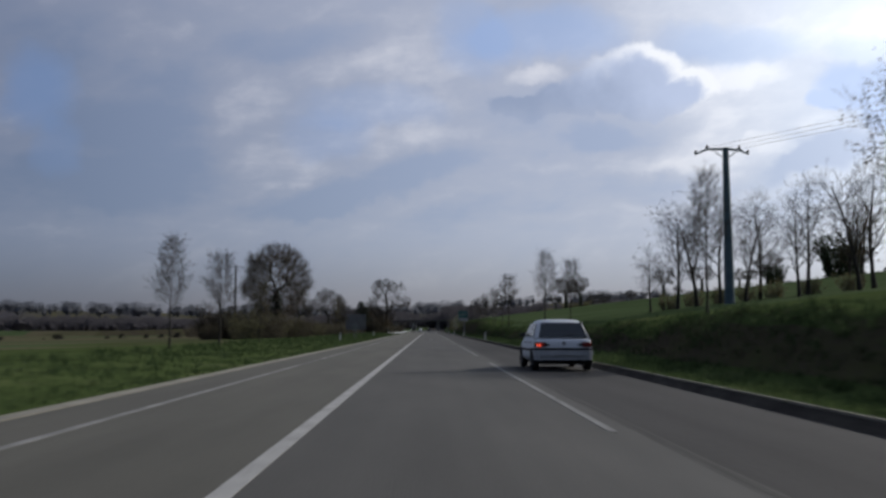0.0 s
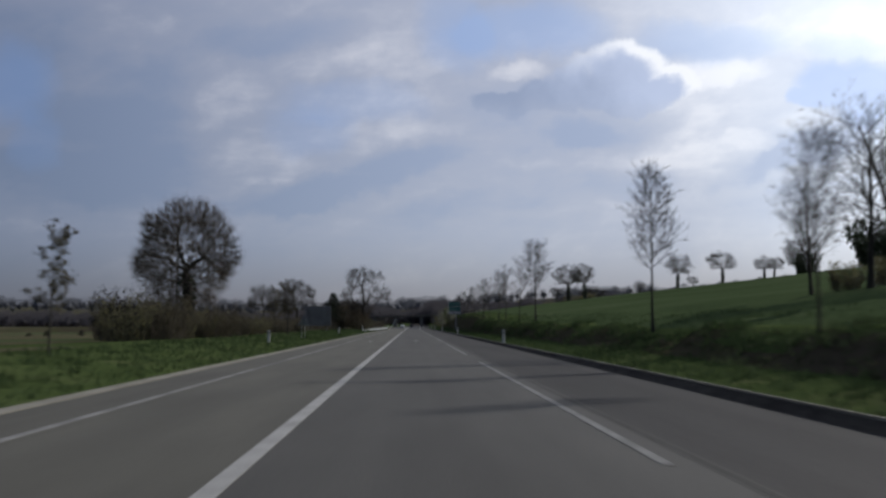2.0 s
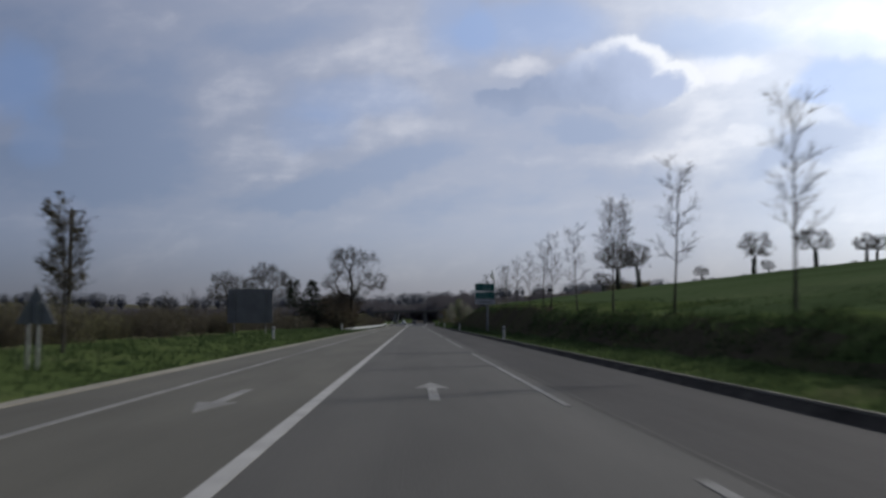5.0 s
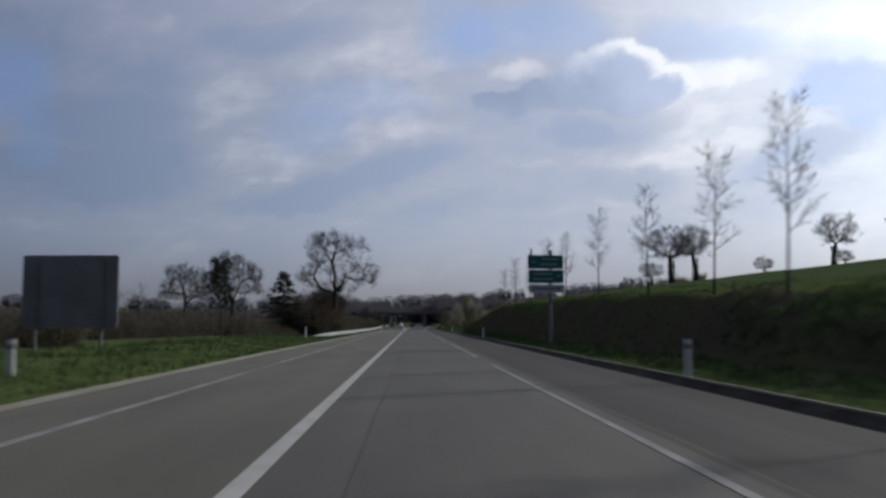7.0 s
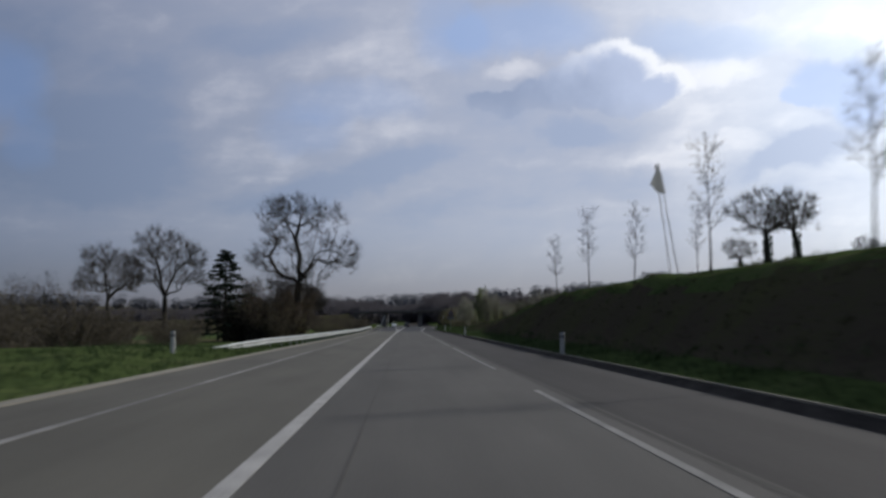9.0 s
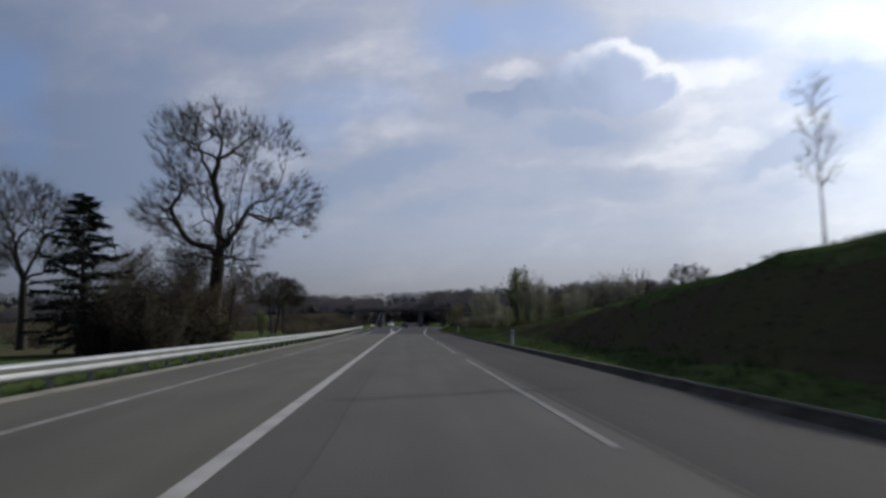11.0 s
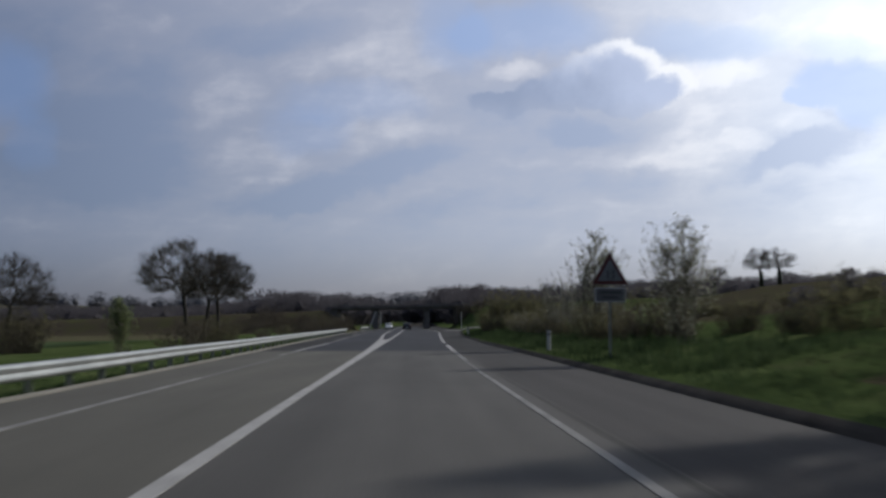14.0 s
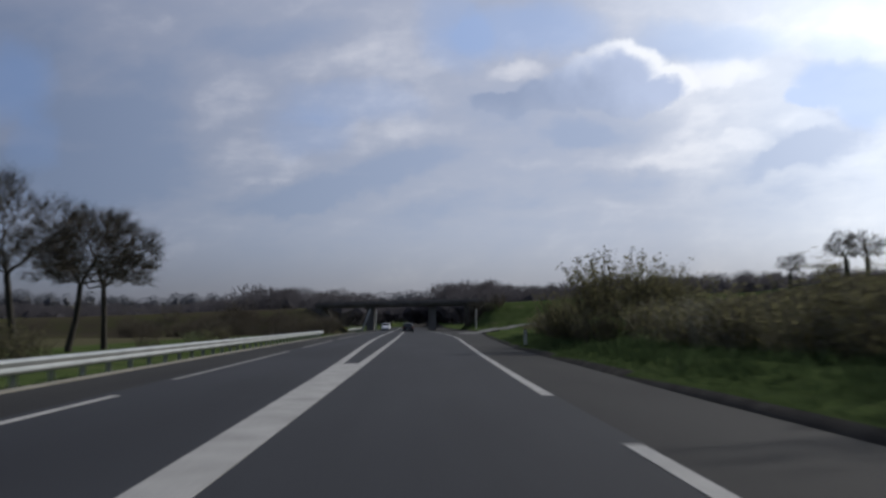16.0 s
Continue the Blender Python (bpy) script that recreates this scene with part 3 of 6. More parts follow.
part("old_lane_line", slab(-2.655, -2.545, -60, 278, 0.003, 0.002, 1), M_STUB, road)
# past the joint the lane edge swings out round the ghost island that parts the lanes
def swung(y0, y1, half, n=4, mat=None, parent=None):
    line(lambda y: lane_edge(y) - half, lambda y: lane_edge(y) + half, y0, y1, n, parent, mat=mat)


swung(274.2, NEW_Y - 0.02, 0.075, 4, M_EDGE)
swung(NEW_Y, 295, 0.095, 4)
for y0, y1 in ((301, 373), (379, 399), (405, 425), (431, 451)):
    swung(y0, y1, 0.095, 16)
line(-2.97, -2.83, 279.2, NEW_Y - 0.02, mat=M_WORN)
line(-3.0, -2.86, NEW_Y, 301.2)
for k in range(5):
    y0 = 305.4 + PERIOD * k
    line(lambda y: new_left(y) + 0.12, lambda y: new_left(y) + 0.27, y0, y0 + 20, 4, mat=M_WORN)


def island_left(y):
    return float(np.interp(y, [262, 284, 307, 314, 349, 382, 430, 700], [-0.04, -0.07, -0.30, -0.42, -1.04, -1.25, -1.3, -1.3]))


def island_right(y):
    return float(np.interp(y, [262, 284, 314, 359, 426, 700], [0.115, 0.27, 0.52, 0.78, 0.92, 0.92]))


line(island_left, island_right, 262, NEW_Y, 8, road, "island_marking")
line(island_left, island_right, NEW_Y, 313, 8, road_new, "island_marking")
line(lambda y: island_left(y), lambda y: island_left(y) + 0.24, 313, 600, 20, road_new, "island_line")
line(lambda y: island_right(y) - 0.24, island_right, 313, 600, 20, road_new, "island_line")


def arrow(x, y, way):
    g = Geo()
    outline = [(-0.08, -1.9), (0.08, -1.9), (0.08, 0.5), (0.28, 0.5), (0, 1.9), (-0.28, 0.5), (-0.08, 0.5)]
    g.prism([(x + way * a, y + way * b) for a, b in outline], 2, 0.001, 0.007)
    part("road_arrow", g, M_WORN, road)


arrow(1.72, 94.2, 1)
arrow(-1.32, 92.6, -1)

# tar seams: a dark streak within a faint one
M_STREAK = material("tar_streak", [(0.036, 0.035, 0.032), (0.044, 0.042, 0.039), (0.053, 0.051, 0.047)], 1.2, 0.9, stretch=(1, 0.1, 1), bump=0.2, spec=0.14)
M_FAINT = material("faint_seam", [(0.051, 0.049, 0.045), (0.061, 0.0585, 0.054), (0.072, 0.069, 0.064)], 1.2, 0.9, spec=0.14)
for x, w, y0, y1, top, mat in ((3.73, 0.12, -40, 284, 0.002, M_FAINT), (3.77, 0.06, -40, 284, 0.0035, M_STREAK), (0.78, 0.03, 118, 240, 0.004, M_FAINT)):
    n = int((y1 - y0) / 3)
    part("tar_seam", slab(lambda y: x + 0.04 * bump(y, x, 0.15, 2.0), lambda y: x + w * (1 + 0.6 * bump(y, x, 0.9, 7.0)) + 0.04 * bump(y, x, 0.15, 2.0), y0, y1, top, top - 0.001, n), mat, road)

# ---- trees and bushes ----
def turned(d, angle, spin):
    a = d.orthogonal().normalized()
    a = Matrix.Rotation(spin, 3, d) @ a
    return (d * math.cos(angle) + a * math.sin(angle)).normalized()


def sliver(g, p, d, length, width, rng):
    """A thin twig or a leaf: a narrow triangle."""
    side = d.cross(Vector((rng.uniform(-1, 1), rng.uniform(-1, 1), rng.uniform(-1, 1)))).normalized() * width
    n = len(g.v)
    g.v += [p - side, p + side, p + d * length]
    g.f.append((n, n + 1, n + 2))


def grow(low, high, p, d, length, r, depth, spec, rng):
    n = 5 if depth == 0 else 4 if depth == 1 else 3 if depth == 2 else 2
    pts = [p]
    for i in range(n):
        w = spec["wander"] * (0.35 if depth == 0 else 1.0)
        d = (d + Vector((rng.gauss(0, w), rng.gauss(0, w), rng.gauss(0, w))) + Vector((0, 0, spec["up"][depth]))).normalized()
        p = p + d * (length / n)
        pts.append(p)
    end = spec["taper"] if depth == 0 else 0.3
    radii = [r * (1 - (1 - end) * i / n) for i in range(n + 1)]
    if depth == 0:
        radii[0] *= 1.35
    (low if depth <= 1 else high).tube(pts, radii, (8, 5, 4, 3, 3)[depth])
    if depth >= spec["depth"]:
        for k in range(spec["twigs"]):
            q = pts[0].lerp(pts[-1], rng.uniform(0.2, 1))
            sliver(high, q, turned(d, rng.uniform(0.2, 0.9), rng.uniform(0, 6.28)), rng.uniform(0.5, 1.0) * spec["twig"], spec["twig_w"], rng)
        return
    kids = spec["kids"][depth]
    for k in range(kids):
        f = spec["from"][depth] + (1 - spec["from"][depth]) * ((k + rng.uniform(0.1, 0.9)) / kids)
        i = min(int(f * n), n - 1)
        q = pts[i].lerp(pts[i + 1], f * n - i)
        dd = (pts[i + 1] - pts[i]).normalized()
        ang = rng.uniform(*spec["angle"][depth])
        ll = spec["lens"][depth] * rng.uniform(0.75, 1.2)
        if depth == 0:
            ll *= spec["shape"](f)
        rr = max(r * (1 - (1 - end) * f) * spec["thin"], 0.006)
        grow(low, high, q, turned(dd, ang, k * 2.4 + rng.uniform(-0.5, 0.5)), ll, rr, depth + 1, spec, rng)


SPECS = {
    # slender planted roadside tree with upswept side shoots
    "young": dict(h=9.0, r=0.09, taper=0.12, wander=0.06, up=(0.1, 0.16, 0.12, 0.1), depth=2, kids=(34, 9), angle=((0.9, 1.3), (0.4, 0.9)), lens=(2.5, 0.95),
                  thin=0.46, twigs=9, twig=0.62, twig_w=0.0105, shape=lambda f: 1.12 - 0.82 * f if f > 0.5 else 0.5 + 0.42 * (f - 0.42) / 0.08, **{"from": (0.42, 0.12)}),
    # the same kind, thin and gappy
    "sparse": dict(h=9.0, r=0.085, taper=0.12, wander=0.07, up=(0.1, 0.13, 0.10, 0.1), depth=2, kids=(15, 7), angle=((0.8, 1.25), (0.4, 0.9)), lens=(1.7, 0.8),
                   thin=0.52, twigs=9, twig=0.62, twig_w=0.011, shape=lambda f: 1.1 - 0.6 * f, **{"from": (0.34, 0.15)}),
    # loose wood-edge tree
    "wild": dict(h=8.0, r=0.16, taper=0.25, wander=0.15, up=(0.05, 0.10, 0.06, 0.03), depth=3, kids=(14, 7, 5), angle=((0.5, 1.1), (0.4, 0.9), (0.3, 0.9)),
                 lens=(2.9, 1.4, 0.75), thin=0.5, twigs=4, twig=0.5, twig_w=0.008, shape=lambda f: 1.15 - 0.6 * f, **{"from": (0.28, 0.2, 0.2)}),
}


def branch_to(low, high, start, d0, targets, depth, rng, thick, bend, hub, twigs):
    """Splits a crowd of twig ends into clusters and grows a limb towards each, thinner at every fork."""
    n = len(targets)
    r0 = thick * n ** 0.62
    if n <= 2:
        for q in targets:
            high.tube([start, q], [max(r0, 0.011), 0.004], 3)
            d = ((q - start).normalized() * 0.5 + (q - hub).normalized()).normalized()
            for k in range(twigs):
                sliver(high, start.lerp(q, rng.uniform(0.1, 1.0)), turned(d, rng.uniform(0.05, 0.6), rng.uniform(0, 6.28)), rng.uniform(0.35, 1.0), 0.0075, rng)
        return
    k = 2 if n < 9 else rng.choice((2, 3)) if depth > 0 else 5
    seeds = rng.sample(targets, min(k, n))
    for it in range(2):
        groups = [[] for _ in seeds]
        for q in targets:
            groups[min(range(len(seeds)), key=lambda j: (q - seeds[j]).length_squared)].append(q)
        seeds = [sum(g, Vector()) / len(g) if g else seeds[j] for j, g in enumerate(groups)]
    for g, c in zip(groups, seeds):
        if not g:
            continue
        f = 0.50 if len(g) > 6 else 0.62
        end = start.lerp(c, f)
        gap = (end - start).length
        end += Vector((rng.gauss(0, bend), rng.gauss(0, bend), rng.gauss(0, bend))) * gap
        m1 = start + d0 * gap * 0.32 + (end - start) * 0.15
        m2 = start.lerp(end, 0.66) + Vector((rng.gauss(0, bend), rng.gauss(0, bend), rng.gauss(0, bend))) * gap * 0.7
        ra, rb = thick * len(g) ** 0.62 * 1.12, thick * len(g) ** 0.62 * 0.9
        if len(g) > 12:
            ts = [k / 6 for k in range(7)]
            limb = [start * (1 - t) ** 3 + m1 * 3 * t * (1 - t) ** 2 + m2 * 3 * t * t * (1 - t) + end * t ** 3 for t in ts]
            limb = [p + Vector((rng.gauss(0, 0.25), rng.gauss(0, 0.25), rng.gauss(0, 0.25))) * (ra if 0 < k < 6 else 0) for k, p in enumerate(limb)]
            (low if len(g) > 30 else high).tube(limb, [ra + (rb - ra) * t for t in ts], 7 if len(g) > 60 else 5)
        else:
            high.tube([start, m1, m2, end], [ra, ra * 0.97, (ra + rb) / 2, rb], 3)
        branch_to(low, high, end, (end - m2).normalized(), g, depth + 1, rng, thick, bend, hub, twigs)


CROWNS = {
    # trunk height, crown centre height, half width, half height, twig ends, trunk radius, bend, clumping
    "oak": dict(fork=4.6, mid=5.9, wide=3.6, tall=4.4, twigs=12, ends=2700, r=0.44, bend=0.05, clump=-0.6, low=-0.7, rag=0.16, slim=0.8),
    "great": dict(fork=5.3, mid=8.8, wide=4.75, tall=5.6, ends=1500, r=0.42, bend=0.20, clump=0.02, low=-0.9, rag=0.42, slim=1.15, twigs=10),
    "hedge": dict(fork=3.7, mid=5.6, wide=3.3, tall=2.7, ends=800, r=0.28, bend=0.15, clump=-0.15, low=-0.6, rag=0.35, slim=1.0),
    "flat": dict(fork=3.7, mid=5.5, wide=3.5, tall=2.8, ends=1150, r=0.17, bend=0.14, clump=-0.25, low=-0.5, rag=0.3, slim=1.0),
    "field": dict(fork=3.8, mid=6.4, wide=3.5, tall=3.6, ends=1050, r=0.26, bend=0.14, clump=-0.35, low=-0.35, rag=0.28, slim=1.0),
}


def crown_tree(kind, seed, label, ivy=0.0, lean=(0, 0), twig_mat=None):
    rng = random.Random(seed)
    c = CROWNS[kind]
    low, high = Geo(), Geo()
    top = Vector((lean[0], lean[1], c["fork"]))
    ends = []
    while len(ends) < c["ends"]:
        p = Vector((rng.uniform(-1, 1), rng.uniform(-1, 1), rng.uniform(c["low"], 1)))
        if not 0.25 < p.length < 1.0 or rng.random() > p.length ** 1.5:
            continue
        edge_ = 0.80 + c["rag"] * noise.noise(p.normalized() * 1.9 + Vector((seed, 0, 0)))
        if p.length > edge_ or noise.noise(p * 2.6 + Vector((0, seed, 0))) < c["clump"]:
            continue
        ends.append(Vector((lean[0] * 1.5 + p.x * c["wide"] * 1.15, lean[1] * 1.5 + p.y * c["wide"] * 1.15, c["mid"] + p.z * c["tall"] * 1.12)))
    kink = Vector((rng.uniform(-0.24, 0.24), rng.uniform(-0.2, 0.2), c["fork"] * 0.5)) + Vector((lean[0], lean[1], 0)) * 0.4
    low.tube([Vector((0, 0, -0.3)), Vector((0, 0, 0.35)), kink, top], [c["r"] * 1.5, c["r"] * 1.12, c["r"] * 0.92, c["r"] * 0.85], 9)
    branch_to(low, high, top - Vector((0, 0, 0.12)), Vector((0, 0, 1)), ends, 0, rng, c["r"] / c["ends"] ** 0.62 * 0.95 * c["slim"], c["bend"], Vector((lean[0], lean[1], c["fork"] - 0.5)), c.get("twigs", 9))
    ob = thing("tree", label, "tree")
    part("trunk", low, M_BARK, ob, smooth=True)
    part("crown", high, twig_mat or M_TWIG, ob, turn=False)
    if ivy:
        g = Geo()
        clothe(g, Vector((lean[0] * 0.4, lean[1] * 0.4, 0)), c["fork"] * ivy, c["r"] * 0.9, 800, 0.16, rng)
        part("ivy", g, M_IVY, ob, "dark green ivy round the trunk", turn=False)
    return ob


def clothe(g, base, height, r, count, size, rng):
    """Ivy: small leaves standing round a stem."""
    for k in range(count):
        z = rng.uniform(0.0, height)
        a, q = rng.uniform(0, 6.28), r * rng.uniform(0.8, 1.7)
        p = base + Vector((math.cos(a) * q, math.sin(a) * q, z))
        sliver(g, p, Vector((math.cos(a) + rng.uniform(-0.8, 0.8), math.sin(a) + rng.uniform(-0.8, 0.8), rng.uniform(-0.8, 0.6))).normalized(), size * rng.uniform(0.7, 1.4), size * 0.45, rng)


def tree(kind, seed, label, ivy=0.0, buds=None, twig_mat=None, group="", clumps=0):
    rng = random.Random(seed)
    spec = SPECS[kind]
    low, high = Geo(), Geo()
    grow(low, high, Vector((0, 0, -0.25)), Vector((0, 0, 1)), spec["h"], spec["r"], 0, spec, rng)
    ob = thing("tree", label, "tree", group)
    part("trunk", low, M_BARK, ob, smooth=True)
    part("crown", high, twig_mat or M_TWIG, ob, turn=False)
    if ivy:
        g = Geo()
        clothe(g, Vector((0, 0, 0)), spec["h"] * ivy, spec["r"] * 1.25, 1100, 0.22, rng)
        part("ivy", g, M_IVY, ob, "dark green ivy round the trunk", turn=False)
    if buds:
        g = Geo()
        mat, count, size = buds
        tips = high.v[2::3]
        hubs = [rng.choice(tips) for k in range(clumps)]
        for k in range(count):
            p = rng.choice(hubs or tips) + Vector((rng.gauss(0, 0.14), rng.gauss(0, 0.14), rng.gauss(0, 0.10)))
            sliver(g, p, Vector((rng.uniform(-1, 1), rng.uniform(-1, 1), rng.uniform(-1, 1))).normalized(), size, size * 0.4, rng)
        part("foliage", g, mat, ob, turn=False)
    return ob


def conifer(seed, h):
    rng = random.Random(seed)
    low, high = Geo(), Geo()
    low.tube([Vector((0, 0, -0.3)), Vector((0.05, 0, h * 0.5)), Vector((0, 0, h))], [0.22, 0.13, 0.02], 7)
    n = int(h * 9)
    for k in range(n):
        f = 0.10 + 0.9 * k / n
        z, a = h * f, k * 2.4 + rng.uniform(-0.3, 0.3)
        length = (1 - f) ** 0.8 * h * 0.47 * rng.uniform(0.7, 1.15) + 0.15
        d = Vector((math.cos(a), math.sin(a), rng.uniform(-0.25, 0.2))).normalized()
        p = Vector((0, 0, z))
        low.tube([p, p + d * length * 0.5 - Vector((0, 0, 0.05 * length)), p + d * length], [0.035, 0.022, 0.008], 3)
        for j in range(50):
            q = p + d * length * rng.uniform(0.15, 1.05)
            sliver(high, q, (d + Vector((rng.gauss(0, 0.8), rng.gauss(0, 0.8), rng.uniform(-0.9, 0.35)))).normalized(), rng.uniform(0.3, 0.65), 0.075, rng)
    ob = thing("conifer", "dark green ragged conifer among bare trees", "conifer")
    part("trunk", low, M_BARK, ob)
    part("crown", high, M_CONIFER, ob, turn=False)
    return ob


def bush(seed, w, h, stems, leaves, leaf_mat, label, leaf=0.10, twig_mat=None, upright=0.55, fan=1.0):
    rng = random.Random(seed)
    low, high = Geo(), Geo()
    tips = []
    for k in range(stems):
        a, q = rng.uniform(0, 6.28), w * 0.32 * math.sqrt(rng.random())
        p = Vector((math.cos(a) * q, math.sin(a) * q, -0.15))
        d = Vector((math.cos(a) * upright * rng.uniform(0.2, 1), math.sin(a) * upright * rng.uniform(0.2, 1), 1)).normalized()
        length = h * rng.uniform(0.55, 1.02)
        pts = [p]
        for i in range(3):
            d = (d + Vector((rng.gauss(0, 0.12 * fan), rng.gauss(0, 0.12 * fan), 0.02))).normalized()
            pts.append(pts[-1] + d * length / 3)
        low.tube(pts, [0.022, 0.017, 0.012, 0.004], 3)
        for j in range(22):
            i = rng.randrange(0, 3)
            q = pts[i].lerp(pts[i + 1], rng.random())
            dd = turned(d, rng.uniform(0.3, 1.2) * fan, rng.uniform(0, 6.28))
            ll = rng.uniform(0.25, 0.75) * (0.16 * h if h > 3 else 0.25 * h)
            sliver(low, q, dd, ll, 0.008, rng)
            tips.append(q + dd * ll * rng.uniform(0.3, 1))
    for k in range(leaves):
        p = rng.choice(tips) + Vector((rng.gauss(0, 0.07), rng.gauss(0, 0.07), rng.gauss(0, 0.07)))
        sliver(high, p, Vector((rng.uniform(-1, 1), rng.uniform(-1, 1), rng.uniform(-0.6, 1))).normalized(), leaf * rng.uniform(0.6, 1.4), leaf * 0.42, rng)
    ob = thing("bush", label, "bush")
    part("branchwork", low, twig_mat or M_BRUSH, ob, turn=False)
    part("foliage", high, leaf_mat, ob, turn=False)
    return ob


def spindle(seed, w, h, leaves, leaf_mat, label, leaf=0.07):
    """A bush drawn up to a point: a few leaders with rising side shoots, the longest a third of the way up."""
    rng = random.Random(seed)
    low, high = Geo(), Geo()
    tips = []
    for k in range(5):
        a = 6.28 * k / 5 + rng.uniform(-0.5, 0.5)
        out = Vector((math.cos(a), math.sin(a), 0)) * (0.0 if k == 0 else rng.uniform(0.10, 0.22) * w)
        top = h * (1.0 if k == 0 else rng.uniform(0.62, 0.88))
        stem = [out * 0.3 + Vector((0, 0, -0.15)), out * 0.7 + Vector((rng.gauss(0, 0.05), rng.gauss(0, 0.05), top * 0.4)), out + Vector((rng.gauss(0, 0.06), rng.gauss(0, 0.06), top))]
        low.tube(stem, [0.035, 0.022, 0.004], 4)
        for j in range(34):
            f = rng.uniform(0.10, 0.97)
            q = stem[0].lerp(stem[1], f / 0.4) if f < 0.4 else stem[1].lerp(stem[2], (f - 0.4) / 0.6)
            reach = w * 0.62 * (f / 0.3 if f < 0.3 else (1 - f) / 0.7 + 0.06) * rng.uniform(0.45, 1.0)
            b = rng.uniform(0, 6.28)
            rise = rng.uniform(1.1, 2.2)
            tip = q + Vector((math.cos(b) * reach, math.sin(b) * reach, reach * rise))
            tip.z = min(tip.z, h * rng.uniform(0.93, 1.03))
            bow = q.lerp(tip, 0.5) + Vector((math.cos(b), math.sin(b), -0.6)) * reach * 0.12
            low.tube([q, bow, tip], [0.013, 0.009, 0.003], 3)
            for i in range(12):
                r = q.lerp(bow, rng.random()) if i % 2 else bow.lerp(tip, rng.random())
                d = turned((tip - q).normalized(), rng.uniform(0.2, 0.8), rng.uniform(0, 6.28))
                long = rng.uniform(0.12, 0.42)
                sliver(low, r, d, long, 0.007, rng)
                tips.append((r + d * long * rng.uniform(0.3, 1.0), d))
    for k in range(leaves):
        p, d = rng.choice(tips)
        p = p + Vector((rng.gauss(0, 0.04), rng.gauss(0, 0.04), rng.gauss(0, 0.05)))
        sliver(high, p, (d + Vector((rng.gauss(0, 0.5), rng.gauss(0, 0.5), rng.gauss(0, 0.5)))).normalized(), leaf * rng.uniform(0.6, 1.5), leaf * 0.40, rng)
    ob = thing("bush", label, "bush")
    part("branchwork", low, M_PALETWIG, ob, turn=False)
    part("foliage", high, leaf_mat, ob, turn=False)
    return ob


def plant(model, x, y, spin=0.0, size=1.0, tall=1.0, sink=0.05, lean=0.0):
    m = pose(x, y, land(x, y) - sink, lean, 0, spin) @ Matrix.Diagonal((size, size, size * tall, 1))
    if not model.get("used"):
        model["used"] = 1
        model.matrix_basis = m
        model.select_set(False)
        return model
    ob = copy_thing(model, m)
    ob.matrix_basis = m
    return ob


rng = random.Random(11)
# the planted row on the bank
YOUNG = [tree("sparse" if k in (1, 3) else "young", 20 + k, "slender bare roadside tree on the grass bank", group="planted roadside row") for k in range(4)]
ROW_R = [(29.7, 10.5, 0.50), (47.6, 8.85, 0.40), (60.0, 9.1, 0.54), (87.7, 9.15, 0.53), (97.9, 9.33, 0.51), (106.1, 9.16, 0.49), (116.6, 9.65, 0.50), (123.4, 9.4, 0.45), (132.6, 9.5, 0.47), (138.7, 9.9, 0.46),
         (146.2, 10.0, 0.44), (155.6, 10.1, 0.45), (166, 10.3, 0.42), (177.8, 11.1, 0.47), (181, 11.7, 0.26), (186.7, 10.86, 0.39), (195.8, 10.8, 0.43), (207, 11.0, 0.40)]
for k, (y, x, size) in enumerate(ROW_R):
    model = YOUNG[2 * (k % 2)] if y < 92 or y == 116.6 else YOUNG[1 + 2 * (k % 2)]
    wide = 1.18 if y == 87.7 else 1.0
    plant(model, x, y, 77 * k, size * wide, (0.97 + 0.08 * rng.random()) / wide)
# the row across the road
for k, (y, x, s) in enumerate([(41.7, -10.3, 0.56), (52.0, -10.4, 0.66), (105.6, -8.6, 0.44)]):
    plant(YOUNG[2 * (k % 2)], x, y, 50 * k + 20, s * 0.98, 0.98 if k != 1 else 0.86)
M_DULL = material("dull_leaves", [(0.06037, 0.05278, 0.03668), (0.08855, 0.0782, 0.05169), (0.1207, 0.1036, 0.0667)], 2.0, 0.95, vary=0.15, island=True, thin=0.4, spec=0.1)
M_OLIVE = material("olive_buds", [(0.09488, 0.0897, 0.04883), (0.138, 0.1311, 0.07087), (0.181, 0.1725, 0.09765)], 2.0, 0.95, vary=0.2, island=True, thin=0.45, spec=0.05)
M_DEAD = material("dead_brush", [(0.05879, 0.0511, 0.03536), (0.08398, 0.07359, 0.05127), (0.1154, 0.1001, 0.06895)], 2.0, 1.0, vary=0.2, island=True, thin=0.4, spec=0.0)
# small trees that keep brown leaves
BROWNY = tree("sparse", 31, "young roadside tree holding withered brown leaves", buds=(M_DULL, 1500, 0.17), group="planted roadside row", clumps=70)
plant(BROWNY, -9.4, 58.8, 10, 0.42, 1.0)
plant(BROWNY, -8.5, 97.8, 70, 0.38, 1.0)
plant(BROWNY, -8.7, 106.0, 160, 0.47, 1.0)

M_OAKTWIG = material("oak_twigs", [(0.0868, 0.07, 0.056), (0.1288, 0.1036, 0.084), (0.1708, 0.14, 0.112)], 1.0, 0.95, vary=0.2)
OAK = crown_tree("oak", 41, "broad bare oak with a round fine-twigged crown", ivy=1.0, twig_mat=M_OAKTWIG)
plant(OAK, -14.7, 96.8, 30, 1.0)
GREAT = crown_tree("great", 57, "great bare oak with crooked heavy limbs beside the road", lean=(0.5, 0.0))
plant(GREAT, -10.1, 241.5, 0, 1.08)
